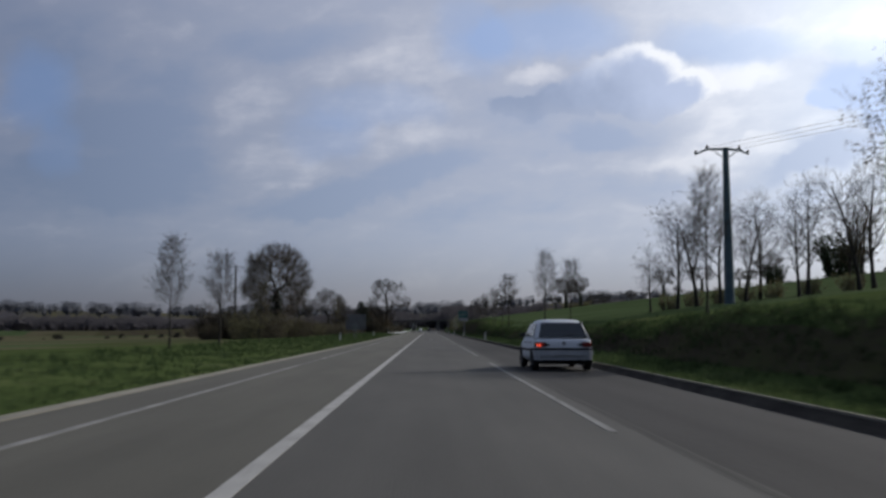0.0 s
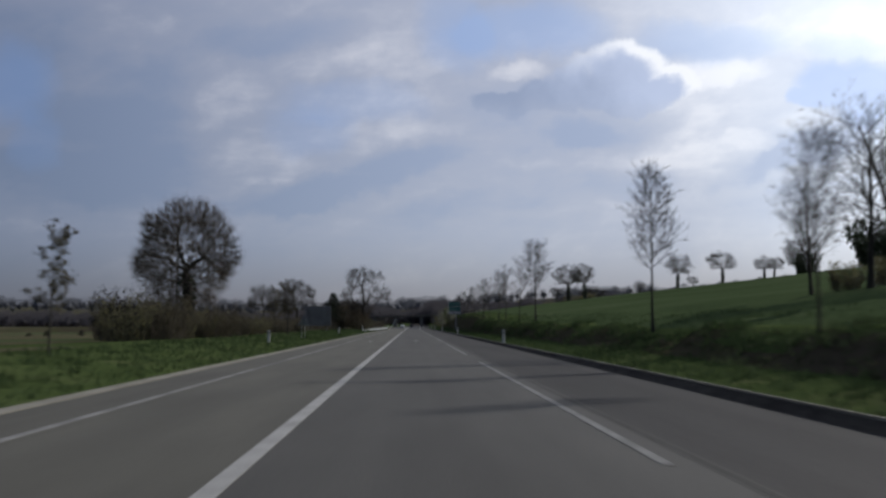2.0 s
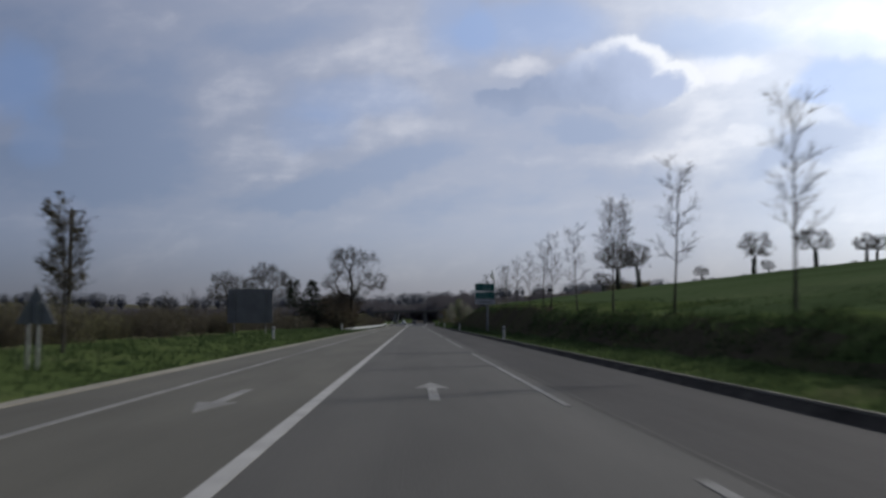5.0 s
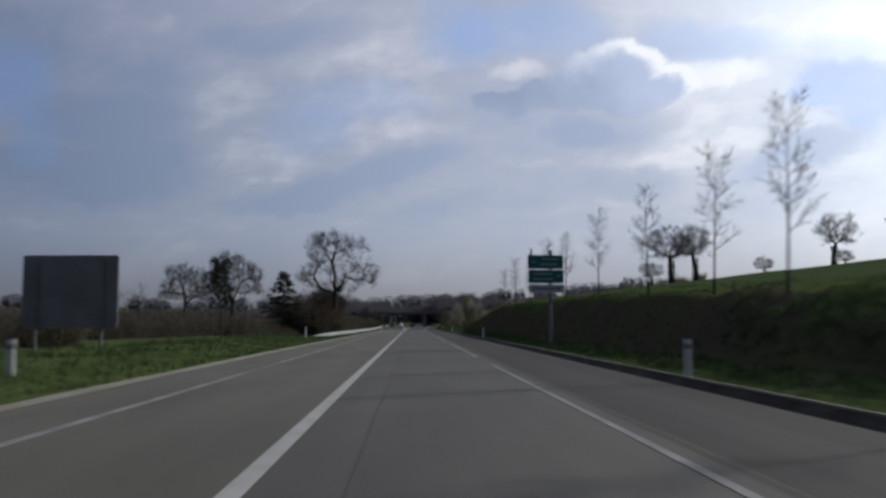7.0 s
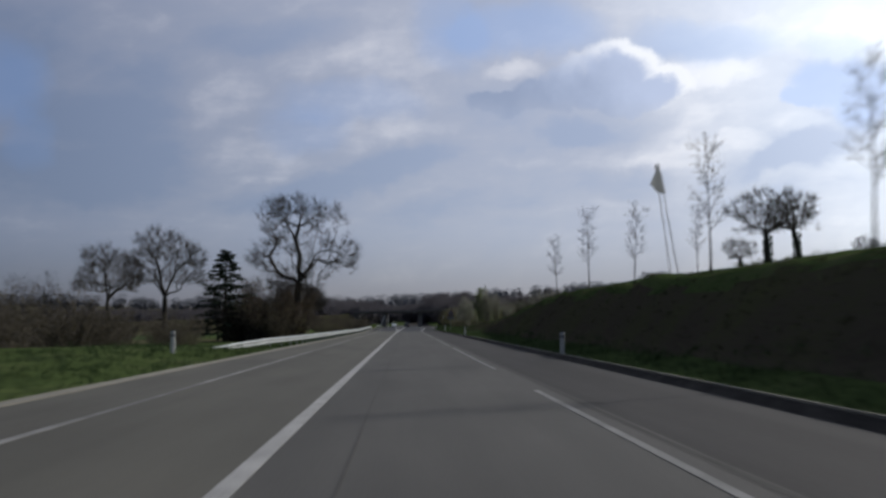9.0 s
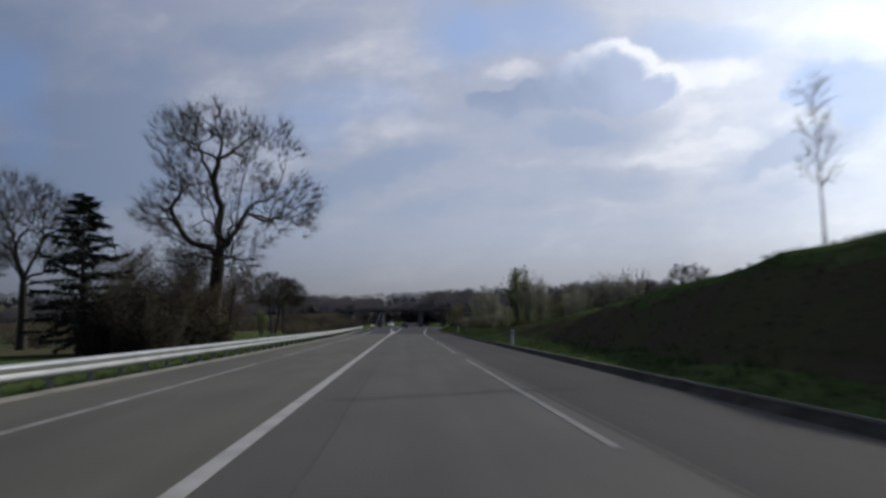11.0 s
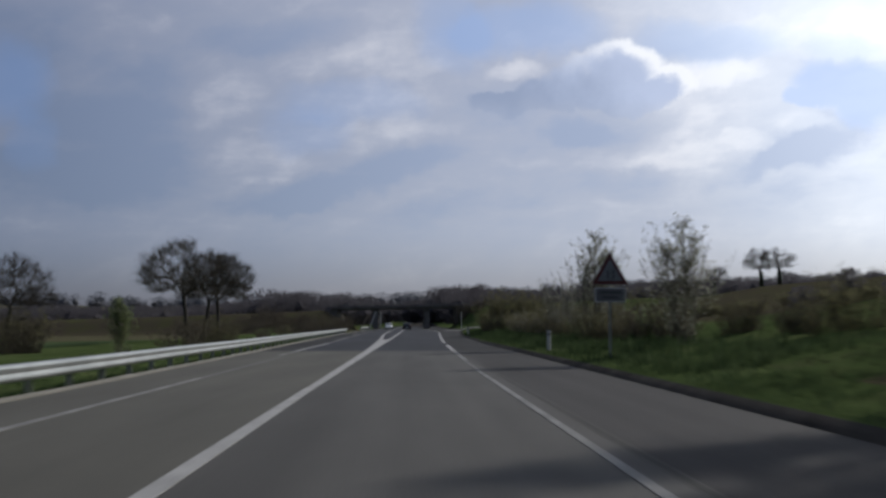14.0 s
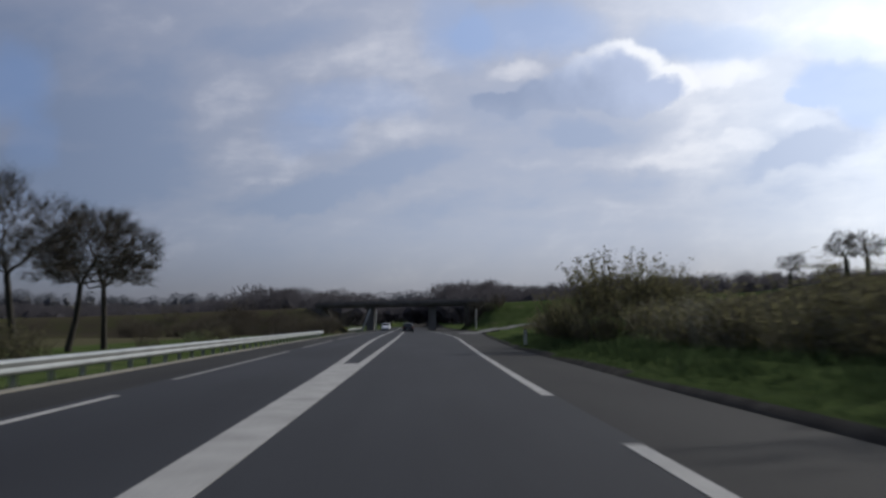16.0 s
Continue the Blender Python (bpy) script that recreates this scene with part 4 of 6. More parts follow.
HEDGE = [crown_tree("hedge", 60 + k, "bare pollarded hedgerow oak with an ivy-clad trunk", ivy=0.98, lean=(0.4 * (k - 1), 0.2)) for k in range(3)]
FIELD = [crown_tree("field", 65 + k, "bare spreading tree beyond the verge") for k in range(2)]
# the clump of hedge oaks on the field's shoulder
for k, (x, y, s) in enumerate([(41.9, 241, 1.0), (37.5, 238, 1.05), (34.9, 238.6, 0.5)]):
    plant(HEDGE[k % 3], x, y, 90 * k, s)
# hedge oaks along the crest
for k, (x, y, s) in enumerate([(89.5, 234, 1.15), (74.5, 241.5, 1.0), (66.2, 250.3, 1.05), (86, 246, 0.75), (90, 250, 0.7), (93, 243, 0.75), (60, 262, 0.5), (74, 262, 0.5), (118, 250, 1.0), (127, 262, 1.1),
                               (72, 452, 0.8), (84, 454, 1.12), (90, 458, 1.15)]):
    plant(HEDGE[(k + 1) % 3], x, y, 70 * k, s)
# the pair by the fields and their neighbours, across the road
PAIR = [crown_tree("flat", 160 + k, "bare flat-crowned tree on a slim leaning trunk beside the fields", lean=(0.5 - 0.5 * k, 0.1)) for k in range(2)]
for k, (x, y, s) in enumerate([(-21.3, 349, 1.25), (-20.6, 354, 1.2), (-20.4, 338.5, 1.25), (-24.9, 307.6, 0.8)]):
    plant(PAIR[k % 2], x, y, 110 * k, s)
RISE = []
# trees on the rise round the mast
WILD = [tree("wild", 70 + k, "bare many-branched tree at the field's edge") for k in range(3)]
BUDDED = tree("wild", 77, "tree with dark withered leaves at the field's edge", buds=(M_BROWN, 1500, 0.13))
for k, (x, y, s) in enumerate([(19.8, 67, 0.9), (21.4, 67.5, 1.02), (22.9, 66.5, 0.95), (18.3, 69, 0.6), (24.5, 66, 0.9), (27, 70, 1.0), (29.5, 67, 1.05), (31, 62, 1.1), (34, 66, 1.15), (26, 60, 0.8)]):
    plant(WILD[k % 3], x, y, 60 * k, s * 0.94, 0.93)
for x, y, s in [(18.7, 32.5, 0.98), (36, 72, 0.75), (33.5, 69, 0.6), (-12.4, 235.5, 0.5), (-14.2, 238, 0.62), (-13, 233, 0.45), (-15.5, 243, 0.7), (-11.4, 245, 0.4), (-9.3, 243.5, 0.55), (-9.8, 246.5, 0.5), (-10.6, 249, 0.5), (-10.8, 237, 0.48), (-11.6, 239, 0.52), (-9.9, 239.5, 0.42), (-11, 240.5, 0.6), (-10.7, 236, 0.5), (-9.7, 238, 0.40), (-11.8, 242, 0.7)]:
    plant(BUDDED, x, y, 30 * s, s)
for k, (x, y, s) in enumerate([(19.5, 68.5, 0.5), (21.5, 69.2, 0.55), (23.6, 68.4, 0.5), (25.6, 68.8, 0.6), (28.0, 69.5, 0.6), (30.2, 68.0, 0.55), (31.8, 65.0, 0.6)]):
    RISE.append((x, y, 60 * k, s))
IVYTREE = bush(88, 11.0, 12.5, 110, 9000, M_IVY, "dense ivy-smothered tree on the crest of the field", 0.55, None, 0.45)
plant(IVYTREE, 116.5, 251.0, 0, 1.0)
plant(IVYTREE, 90.6, 232.5, 80, 0.45)
# the copse across the road
for k, (x, y, s) in enumerate([(-43, 262, 0.9), (-18.5, 246, 0.8), (-50, 270, 0.9), (-16.5, 252, 0.7)]):
    plant(WILD[k % 3], x, y, 45 * k, s)
plant(FIELD[0], -26.5, 255, 40, 1.3)
plant(FIELD[1], -36.3, 265, 140, 1.25)
for x, y, h in [(-16.2, 237.6, 9.0)]:
    ob = conifer(int(h * 10), h)
    ob.matrix_basis = pose(x, y, land(x, y) - 0.05)
DARKLEAF = tree("young", 33, "small dark-leaved evergreen roadside tree", buds=(M_CONIFER, 3200, 0.17), clumps=150)
plant(DARKLEAF, -10.2, 168.3, 0, 0.51)
LEAFY = spindle(91, 2.3, 4.6, 6500, M_BUD, "upright bush tree breaking into fresh green leaf", 0.085)
plant(LEAFY, 10.2, 257, 0, 1.0)
plant(LEAFY, -17, 306, 120, 0.78)

# thickets
SCRUB = [bush(100 + k, 3.2, 2.6, 40, 2300, (M_DULL, M_OLIVE, M_DULL)[k], "brown leafless thicket bush beside the road", 0.085) for k in range(3)]
M_BLOSSOM = material("pale_catkins", [(0.2025, 0.2025, 0.1485), (0.297, 0.297, 0.2295), (0.405, 0.405, 0.324)], 2.0, 0.9, vary=0.25, island=True, thin=0.4)
PALE = [bush(110 + k, 1.6, 3.6, 60, 1600, M_BLOSSOM, "tall whippy bush with pale catkins and first buds", 0.085, M_PALETWIG, 0.36, 0.4) for k in range(2)]
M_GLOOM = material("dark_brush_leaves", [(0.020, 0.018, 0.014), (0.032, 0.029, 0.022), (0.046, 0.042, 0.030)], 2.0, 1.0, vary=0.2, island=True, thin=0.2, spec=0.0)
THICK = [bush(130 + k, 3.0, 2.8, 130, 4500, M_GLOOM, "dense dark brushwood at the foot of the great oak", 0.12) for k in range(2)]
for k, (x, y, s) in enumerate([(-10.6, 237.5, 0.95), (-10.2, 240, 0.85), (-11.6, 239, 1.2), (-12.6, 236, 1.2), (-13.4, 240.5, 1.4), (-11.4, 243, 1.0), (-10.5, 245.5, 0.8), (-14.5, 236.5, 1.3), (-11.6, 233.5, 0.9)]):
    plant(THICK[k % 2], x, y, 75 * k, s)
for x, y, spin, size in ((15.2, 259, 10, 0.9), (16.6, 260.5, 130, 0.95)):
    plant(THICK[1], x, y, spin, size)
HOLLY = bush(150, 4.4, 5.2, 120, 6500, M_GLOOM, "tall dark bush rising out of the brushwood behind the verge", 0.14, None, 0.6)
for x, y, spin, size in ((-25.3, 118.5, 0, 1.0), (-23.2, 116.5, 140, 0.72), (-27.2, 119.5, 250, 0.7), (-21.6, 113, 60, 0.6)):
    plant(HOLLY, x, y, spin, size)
GREEN = [bush(120 + k, 2.6, 1.7, 50, 1300, M_BUD, "low bush in fresh green leaf", 0.10, None, 0.8) for k in range(2)]
count = 0
for k in range(400):
    y, x = rng.uniform(86, 152), -rng.uniform(12.5, 28)
    if (x < -16 and y < 98 - 1.28 * (x + 16)) or rng.random() > (1.0 if x > -20 else 0.75) or count >= 105:
        continue
    count += 1
    plant(SCRUB[k % 3], x, y, rng.uniform(0, 360), rng.uniform(0.75, 1.15) * (1.05 if y < 95 else 0.75))
for x, y, s in [(-13.6, 88, 1.1), (-14.2, 91, 1.15), (-12.9, 95, 0.95), (-12.7, 99, 0.9), (-13.0, 104, 1.0)]:
    plant(SCRUB[0], x, y, 100 * s, s)
for k in range(16):
    plant(GREEN[k % 2], -rng.uniform(9.5, 15), rng.uniform(256, 335), rng.uniform(0, 360), rng.uniform(0.25, 0.5))
for k, (x, y, s) in enumerate([(-14.6, 317, 0.95), (-13.0, 319, 0.9), (-9.8, 293, 0.8), (-22.0, 303, 1.1), (-23.6, 306, 1.25), (-25.8, 309, 1.2), (-13.3, 321, 0.7), (-9.2, 193.5, 0.32), (-10.0, 191.5, 0.4), (-9.6, 192.4, 0.36)]):
    plant(SCRUB[k % 3], x, y, 55 * k, s)
for k, (x, y, s) in enumerate([(13.6, 256, 1.0), (14.8, 258.5, 1.15), (16.2, 257, 1.0), (15.4, 262, 1.1), (18.5, 259, 1.0), (12.0, 266, 0.8)]):
    plant(SCRUB[1], x, y, 80 * k, s * 0.72)
for k, (x, y, s) in enumerate([(16.8, 256, 0.9), (18.0, 257, 0.8), (19.6, 258, 0.9), (16.4, 261, 0.7)]):
    plant(PALE[k % 2], x, y, 64 * k, s)
FAR_SCRUB = [(-rng.uniform(24, 44), rng.uniform(258, 280), rng.uniform(0, 360), rng.uniform(0.8, 1.2)) for k in range(16)]
for k, (x, y, s) in enumerate([(-12, 235, 1.5), (-12.8, 238, 1.7), (-11.6, 243, 1.3), (-14.5, 240, 1.8), (-13.8, 247, 1.6), (-12.8, 250, 1.4), (-14.5, 253, 1.1), (-13, 258, 0.9), (-14, 256, 1.0), (-10.3, 238.5, 1.0), (-10.6, 240, 1.15), (-9.8, 241, 0.8), (-11.2, 236.5, 1.2), (-10.4, 243, 0.9), (-11.8, 240.5, 1.5), (-11, 233.5, 1.0)]):
    plant(SCRUB[k % 3], x, y, 70 * k, s)
for k, (x, y, s) in enumerate([(-15, 300, 0.45), (-16, 330, 0.6), (-13, 338, 0.5), (-27, 312, 0.9), (-11, 352, 0.5), (-14, 362, 0.7), (-18, 372, 0.9)]):
    plant((GREEN if k % 3 == 0 else SCRUB)[k % 2], x, y, 50 * k, s)
for k, (x, y, s) in enumerate([(11.5, 240, 0.62), (10.4, 297, 1.0),  (12.5, 247, 0.55), (15, 254, 0.65), (14, 300, 0.9)]):
    plant(PALE[k % 2], x, y, 64 * k, s)
for k, (x, y, s) in enumerate([(12.5, 262, 0.7), (14, 265, 0.7), (11.2, 279, 0.8), (9.8, 284, 0.7), (10.6, 290, 0.7), (11.5, 305, 0.9), (9.9, 323, 1.0), (10.8, 329, 1.05), (11.8, 333, 1.0), (12.4, 340, 1.0),
                               (12.8, 348, 0.9), (9.0, 322, 0.7), (13, 288, 0.8), (15, 294, 0.9)]):
    plant((SCRUB if k % 2 else GREEN)[k % 2], x, y, 85 * k, s)
RIGHT_SCRUB = RISE + [(10.3 + 5.0 * rng.random() ** 1.3, rng.uniform(297, 346), rng.uniform(0, 360), rng.uniform(0.55, 0.82)) for k in range(75)]
RIGHT_SCRUB += [(rng.uniform(14.5, 28), rng.uniform(278, 345), rng.uniform(0, 360), rng.uniform(0.2, 0.38)) for k in range(46)]
for k in range(46):
    plant((SCRUB[1], PALE[k % 2], SCRUB[1], GREEN[k % 2])[k % 4], 10.0 + 5.5 * rng.random() ** 1.4, rng.uniform(292, 338), rng.uniform(0, 360), rng.uniform(0.32, 0.52))
for k in range(26):
    plant(SCRUB[k % 3], rng.uniform(9.6, 13.0), rng.uniform(264, 300), rng.uniform(0, 360), rng.uniform(0.35, 0.6))
CONE = spindle(95, 2.6, 4.5, 4200, M_BLOSSOM, "upright twiggy bush with pale opening buds", 0.07)
for x, y, spin, size in ((10.8, 255.4, 0, 0.9), (11.9, 256.4, 200, 0.72), (9.85, 285.3, 120, 1.02), (9.75, 271.8, 240, 0.82)):
    plant(CONE, x, y, spin, size)
SPIRED = bush(141, 4.2, 4.4, 130, 7500, M_OLIVE, "dense olive brown bush with several upright spires", 0.12, None, 0.5, 0.7)
for x, y, spin, size in ((10.6, 325, 20, 0.92), (12.6, 327, 140, 0.8), (9.6, 331, 250, 0.62), (14.6, 330, 60, 0.72)):
    plant(SPIRED, x, y, spin, size)
FAR_SCRUB += [(-rng.uniform(14, 48), rng.uniform(184, 222), rng.uniform(0, 360), rng.uniform(0.95, 1.35)) for k in range(110)]
RIGHT_SCRUB += [(rng.uniform(30, 46), rng.uniform(244, 262), rng.uniform(0, 360), rng.uniform(0.4, 0.8)) for k in range(14)]


BRIDGE_SCRUB = [(-rng.uniform(12, 48), rng.uniform(440, 463), rng.uniform(0, 360), rng.uniform(0.9, 1.7)) for k in range(60)]
BRIDGE_SCRUB += [(rng.uniform(13.5, 19), rng.uniform(462, 466), rng.uniform(0, 360), rng.uniform(0.8, 1.4)) for k in range(10)]


def thicket(name, label, spots, seed, leaf_mat, twig_mat):
    """Brushwood that nobody could count, away from the road: stems, twigs and withered leaves in one mesh."""
    r = random.Random(seed)
    g, split = Geo(), []
    for x, y, spin, s in spots:
        z = land(x, y) - 0.1
        for k in range(34):
            a, q = r.uniform(0, 6.28), 1.05 * s * math.sqrt(r.random())
            p = Vector((x + math.cos(a) * q, y + math.sin(a) * q, z))
            d = Vector((r.gauss(0, 0.3) + 0.25 * math.cos(a), r.gauss(0, 0.3) + 0.25 * math.sin(a), 1)).normalized()
            tip = p + d * 2.6 * s * r.uniform(0.55, 1.02)
            g.tube([p, p.lerp(tip, 0.5) + Vector((r.gauss(0, 0.06), r.gauss(0, 0.06), 0)), tip], [0.02, 0.014, 0.004], 3)
            split += [0] * 6
            for j in range(40):
                w = p.lerp(tip, r.uniform(0.1, 1.0))
                dd = turned(d, r.uniform(0.3, 1.3), r.uniform(0, 6.28))
                leaf = j % 2
                sliver(g, w + dd * (0.1 if leaf else 0.0), dd, r.uniform(0.08, 0.16) if leaf else r.uniform(0.2, 0.6) * s, 0.045 if leaf else 0.008, r)
                split.append(leaf)
    me = g.mesh(name)
    me.materials.append(twig_mat)
    me.materials.append(leaf_mat)
    me.polygons.foreach_set("material_index", split)
    return tagged(new(name, me), label, "thicket", kind="stuff")


thicket("thicket", "tangled bare brown brushwood off the verge", FAR_SCRUB, 9, M_DEAD, M_BRUSH)
thicket("thicket", "dark bare brushwood on the banks beside the bridge", BRIDGE_SCRUB, 12, M_DEAD, M_BRUSH)
thicket("thicket", "low pale-stemmed olive brown brushwood off the verge", RIGHT_SCRUB, 10, M_OLIVE, M_PALETWIG)


def woods(name, label, spots, mat, seed):
    """Distant woods: many ragged crowns on short stems in one mesh."""
    r = random.Random(seed)
    v, f = [], []
    for x, y, h in spots:
        z = land(x, y) - 0.4
        w = h * r.uniform(0.45, 0.8)
        n = len(v)
        v += [(x - 0.07, y, z), (x + 0.07, y, z), (x + 0.05, y, z + h * 0.7), (x - 0.05, y, z + h * 0.7)]
        f.append((n, n + 1, n + 2, n + 3))
        low = r.uniform(0.0, 0.2)
        n = len(v)
        for kk in range(5):
            a = 1.257 * kk + r.uniform(-0.3, 0.3)
            v.append((x + 0.45 * w * math.cos(a), y + 0.45 * w * math.sin(a), z + h * r.uniform(0.3, 0.55)))
        v += [(x, y, z), (x + r.uniform(-0.2, 0.2) * w, y, z + h * r.uniform(0.62, 0.74))]
        for kk in range(5):
            f += [(n + kk, n + (kk + 1) % 5, n + 6), (n + (kk + 1) % 5, n + kk, n + 5)]
        for k in range(330):
            a, t = r.uniform(0, 6.28), r.random()
            q = w * 0.92 * math.sqrt(r.random()) * math.sqrt(max(0.0, 1 - ((t - 0.4) / 0.62) ** 2))
            cx_, cy_, cz_ = x + math.cos(a) * q, y + math.sin(a) * q, z + h * (low + (0.86 - low) * t)
            ox, oy, oz = (cx_ - x) / w + r.uniform(-0.5, 0.5), (cy_ - y) / w + r.uniform(-0.5, 0.5), 0.25 + t + r.uniform(-0.4, 0.4)
            reach = h * r.uniform(0.06, 0.15) / math.sqrt(ox * ox + oy * oy + oz * oz)
            n = len(v)
            b = 0.035 + 0.006 * h
            v += [(cx_ - b, cy_, cz_ - b), (cx_ + b, cy_, cz_ + b), (cx_ + ox * reach, cy_ + oy * reach, cz_ + oz * reach)]
            f.append((n, n + 1, n + 2))
    me = bpy.data.meshes.new(name)
    me.from_pydata(v, [], f)
    me.materials.append(mat)
    return tagged(new(name, me), label, "woods", kind="stuff")


# distance haze put into the base colour, paler and bluer than near woods
M_FAR = material("haze_tinted_ridge", [(0.095, 0.10, 0.115), (0.12, 0.125, 0.14), (0.145, 0.148, 0.155)], 0.02, 1.0, fine=0.4, thin=0.4)
r2 = random.Random(5)
near_belt = []
for k in range(750):
    x = r2.uniform(-340, 250)
    if -14 < x < 20:
        continue
    lump = 0.5 + 0.5 * noise.noise(Vector((x * 0.025, 3.3, 0)))
    near_belt.append((x, r2.uniform(600, 690), (9.6 + 5.6 * lump) * r2.uniform(0.75, 1.1) * (1.12 if r2.random() < 0.06 else 1.0) * (0.85 if x < -60 else 1.12 if x < 90 else 1.0)))
near_belt += [(r2.uniform(13, 35), r2.uniform(630, 660), r2.uniform(14, 18)) for k in range(24)]
near_belt += [(-rng.uniform(120, 330), rng.uniform(470, 520), rng.uniform(2, 4)) for k in range(40)]
near_belt += [(r2.uniform(-16, 20), r2.uniform(640, 690), r2.uniform(8, 12)) for k in range(60)]
woods("woods", "bare woodland belt beyond the fields, greyed with distance haze in its colour", near_belt, M_WOODS, 1)
hedge_line = [(-rng.uniform(55, 210), 150 + rng.uniform(-4, 4) + 40 * math.sin(k), rng.uniform(0.4, 0.8)) for k in range(12)]
hedge_line += [(-38 - 70 * rng.random() ** 1.5, 218 + rng.uniform(-12, 14), rng.uniform(0.8, 2.2)) for k in range(30)]
woods("hedgerow", "dark bare hedgerow between the fields", hedge_line, M_TWIG, 2)
crest_low = [(56 + 2.0 * k, 262 - 0.25 * k + rng.uniform(-1, 1), rng.uniform(1.0, 2.4)) for k in range(48)]
crest_low += [(22 + 1.6 * k, 292 - 2.2 * k + rng.uniform(-1, 1), rng.uniform(1.2, 2.4)) for k in range(14)]
crest = crest_low + [(rng.uniform(95, 260), rng.uniform(280, 360), rng.uniform(2, 5)) for k in range(24)]
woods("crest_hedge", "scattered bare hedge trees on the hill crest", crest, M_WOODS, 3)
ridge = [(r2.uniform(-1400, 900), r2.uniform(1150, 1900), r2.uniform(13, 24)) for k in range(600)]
woods("ridge_woods", "wooded ridge on the horizon with distance haze in its colour", ridge, M_FAR, 4)


# ---- grass and brambles ----
def tufts(name, label, n, place, height, mat, seed, lean=0.5, width=0.012, blades=4):
    r = np.random.RandomState(seed)
    v, f = [], []
    made = 0
    while made < n:
        x, y = place(r)
        z = land(x, y) - 0.02
        made += 1
        hh = height * (0.5 + r.rand())
        for b in range(blades):
            a = r.rand() * 6.28
            l = lean * r.rand()
            bx, by = x + r.randn() * 0.07, y + r.randn() * 0.07
            k = len(v)
            c, s = math.cos(a), math.sin(a)
            v += [(bx - s * width, by + c * width, z), (bx + s * width, by - c * width, z), (bx + c * l * hh, by + s * l * hh, z + hh * (0.6 + 0.5 * r.rand()))]
            f.append((k, k + 1, k + 2))
    me = bpy.data.meshes.new(name)
    me.from_pydata(v, [], f)
    me.materials.append(mat)
    return tagged(new(name, me), label, "grass", kind="stuff")


tufts("grass", "short spring grass on the verge", 17000, lambda r: (lambda y: (shoulder(y) + 0.3 + 1.75 * r.rand() ** 1.3, y))(r.uniform(2, 350)), 0.11, M_BLADE, 1)
tufts("grass", "short spring grass on the verge", 15000, lambda r: (lambda y: (road_left(y) - 0.5 - 5.0 * r.rand() ** 1.5, y))(r.uniform(4, 310)), 0.13, M_BLADE, 2)
tufts("grass", "longer grass on the bank's crown", 9000, lambda r: (lambda y: (shoulder(y) + 3.2 + 3.5 * r.rand(), y))(r.uniform(2, 345)), 0.13, M_BLADE, 3)


tufts("tussocks", "tall rough grass tussocks on the verge", 2300, lambda r: (lambda y: (shoulder(y) + 0.8 + 3.5 * r.rand(), y))(r.uniform(262, 350)), 0.30, M_BLADE, 6, 0.8, 0.014, 9)
tufts("tussocks", "tall rough grass tussocks on the verge", 1700, lambda r: (lambda y: (shoulder(y) + 0.6 + 1.4 * r.rand(), y))(r.uniform(2, 262)), 0.17, M_BLADE, 9, 0.9, 0.014, 8)
tufts("tussocks", "tall rough grass tussocks on the verge", 1800, lambda r: (-5.3 - 6.0 * r.rand(), r.uniform(20, 190)), 0.24, M_BLADE, 7, 0.8, 0.013, 8)


def bramble_spot(r):
    while True:
        y = r.uniform(0, 262)
        x = shoulder(y) + 1.65 + (1.2 if y < 130 else 2.7) * r.rand() ** 0.9
        return x, y


tufts("brambles", "dark withered brambles on the bank's face", 7000, bramble_spot, 0.09, M_BRAMBLE, 4, 1.2, 0.016, 5)
tufts("grass", "grass hanging in clumps over the bank's face", 2600, lambda r: (lambda y: (shoulder(y) + 2.0 + 0.9 * bump(0, y, 0.21, 9.0) + 1.1 * r.rand(), y))(r.uniform(0, 135)), 0.20, M_BLADE, 8, 0.9, 0.014, 8)

# ---- roadside furniture ----
def mast():
    ob = thing("utility_pole", "tall blue-grey steel power pole with insulators on a cross-arm", "utility pole")
    g = Geo()
    g.tube([Vector((0, 0, -0.5)), Vector((0, 0, 5)), Vector((0, 0, 10.9))], [0.36, 0.29, 0.20], 8, cap=True)
    part("pole", g, M_POLE, ob)
    g = Geo()
    g.tube([Vector((-2.15, 0, 10.42)), Vector((-1.3, 0, 10.78)), Vector((0, 0, 10.80)), Vector((0.95, 0, 10.74)), Vector((1.6, 0, 10.45))], [0.06, 0.085, 0.10, 0.085, 0.06], 6, cap=True)
    part("cross_arm", g, M_POLE, ob)
    for s in (-1, 1):
        g = Geo()
        g.tube([Vector((s * 0.15, 0, 10.2)), Vector((s * 0.85, 0, 10.68))], [0.04, 0.03], 6, cap=True)
        part("arm_brace", g, M_POLE, ob)
    for x, z in ((-2.1, 10.43), (-1.3, 10.80), (0.95, 10.76), (1.55, 10.46)):
        g = Geo()
        g.tube([Vector((x, 0, z)), Vector((x, 0, z + 0.09)), Vector((x, 0, z + 0.16)), Vector((x, 0, z + 0.25))], [0.05, 0.12, 0.07, 0.10], 8, cap=True)
        part("insulator", g, M_BLACK, ob, "dark ribbed insulator")
    for x in (-1.3, 0.0, 1.3):
        g = Geo()
        a, b = Vector((x, 0, 10.9)), Vector((x + 30, -75, 11.5))
        g.tube([a.lerp(b, k / 12) - Vector((0, 0, 1.4 * math.sin(math.pi * k / 12))) for k in range(13)], [0.011] * 13, 4)
        part("wire", g, M_BLACK, ob, "thin overhead wire")
    return ob


m = mast()
m.matrix_basis = pose(22.1, 62.3, land(22.1, 62.3), 0, 0, 0)

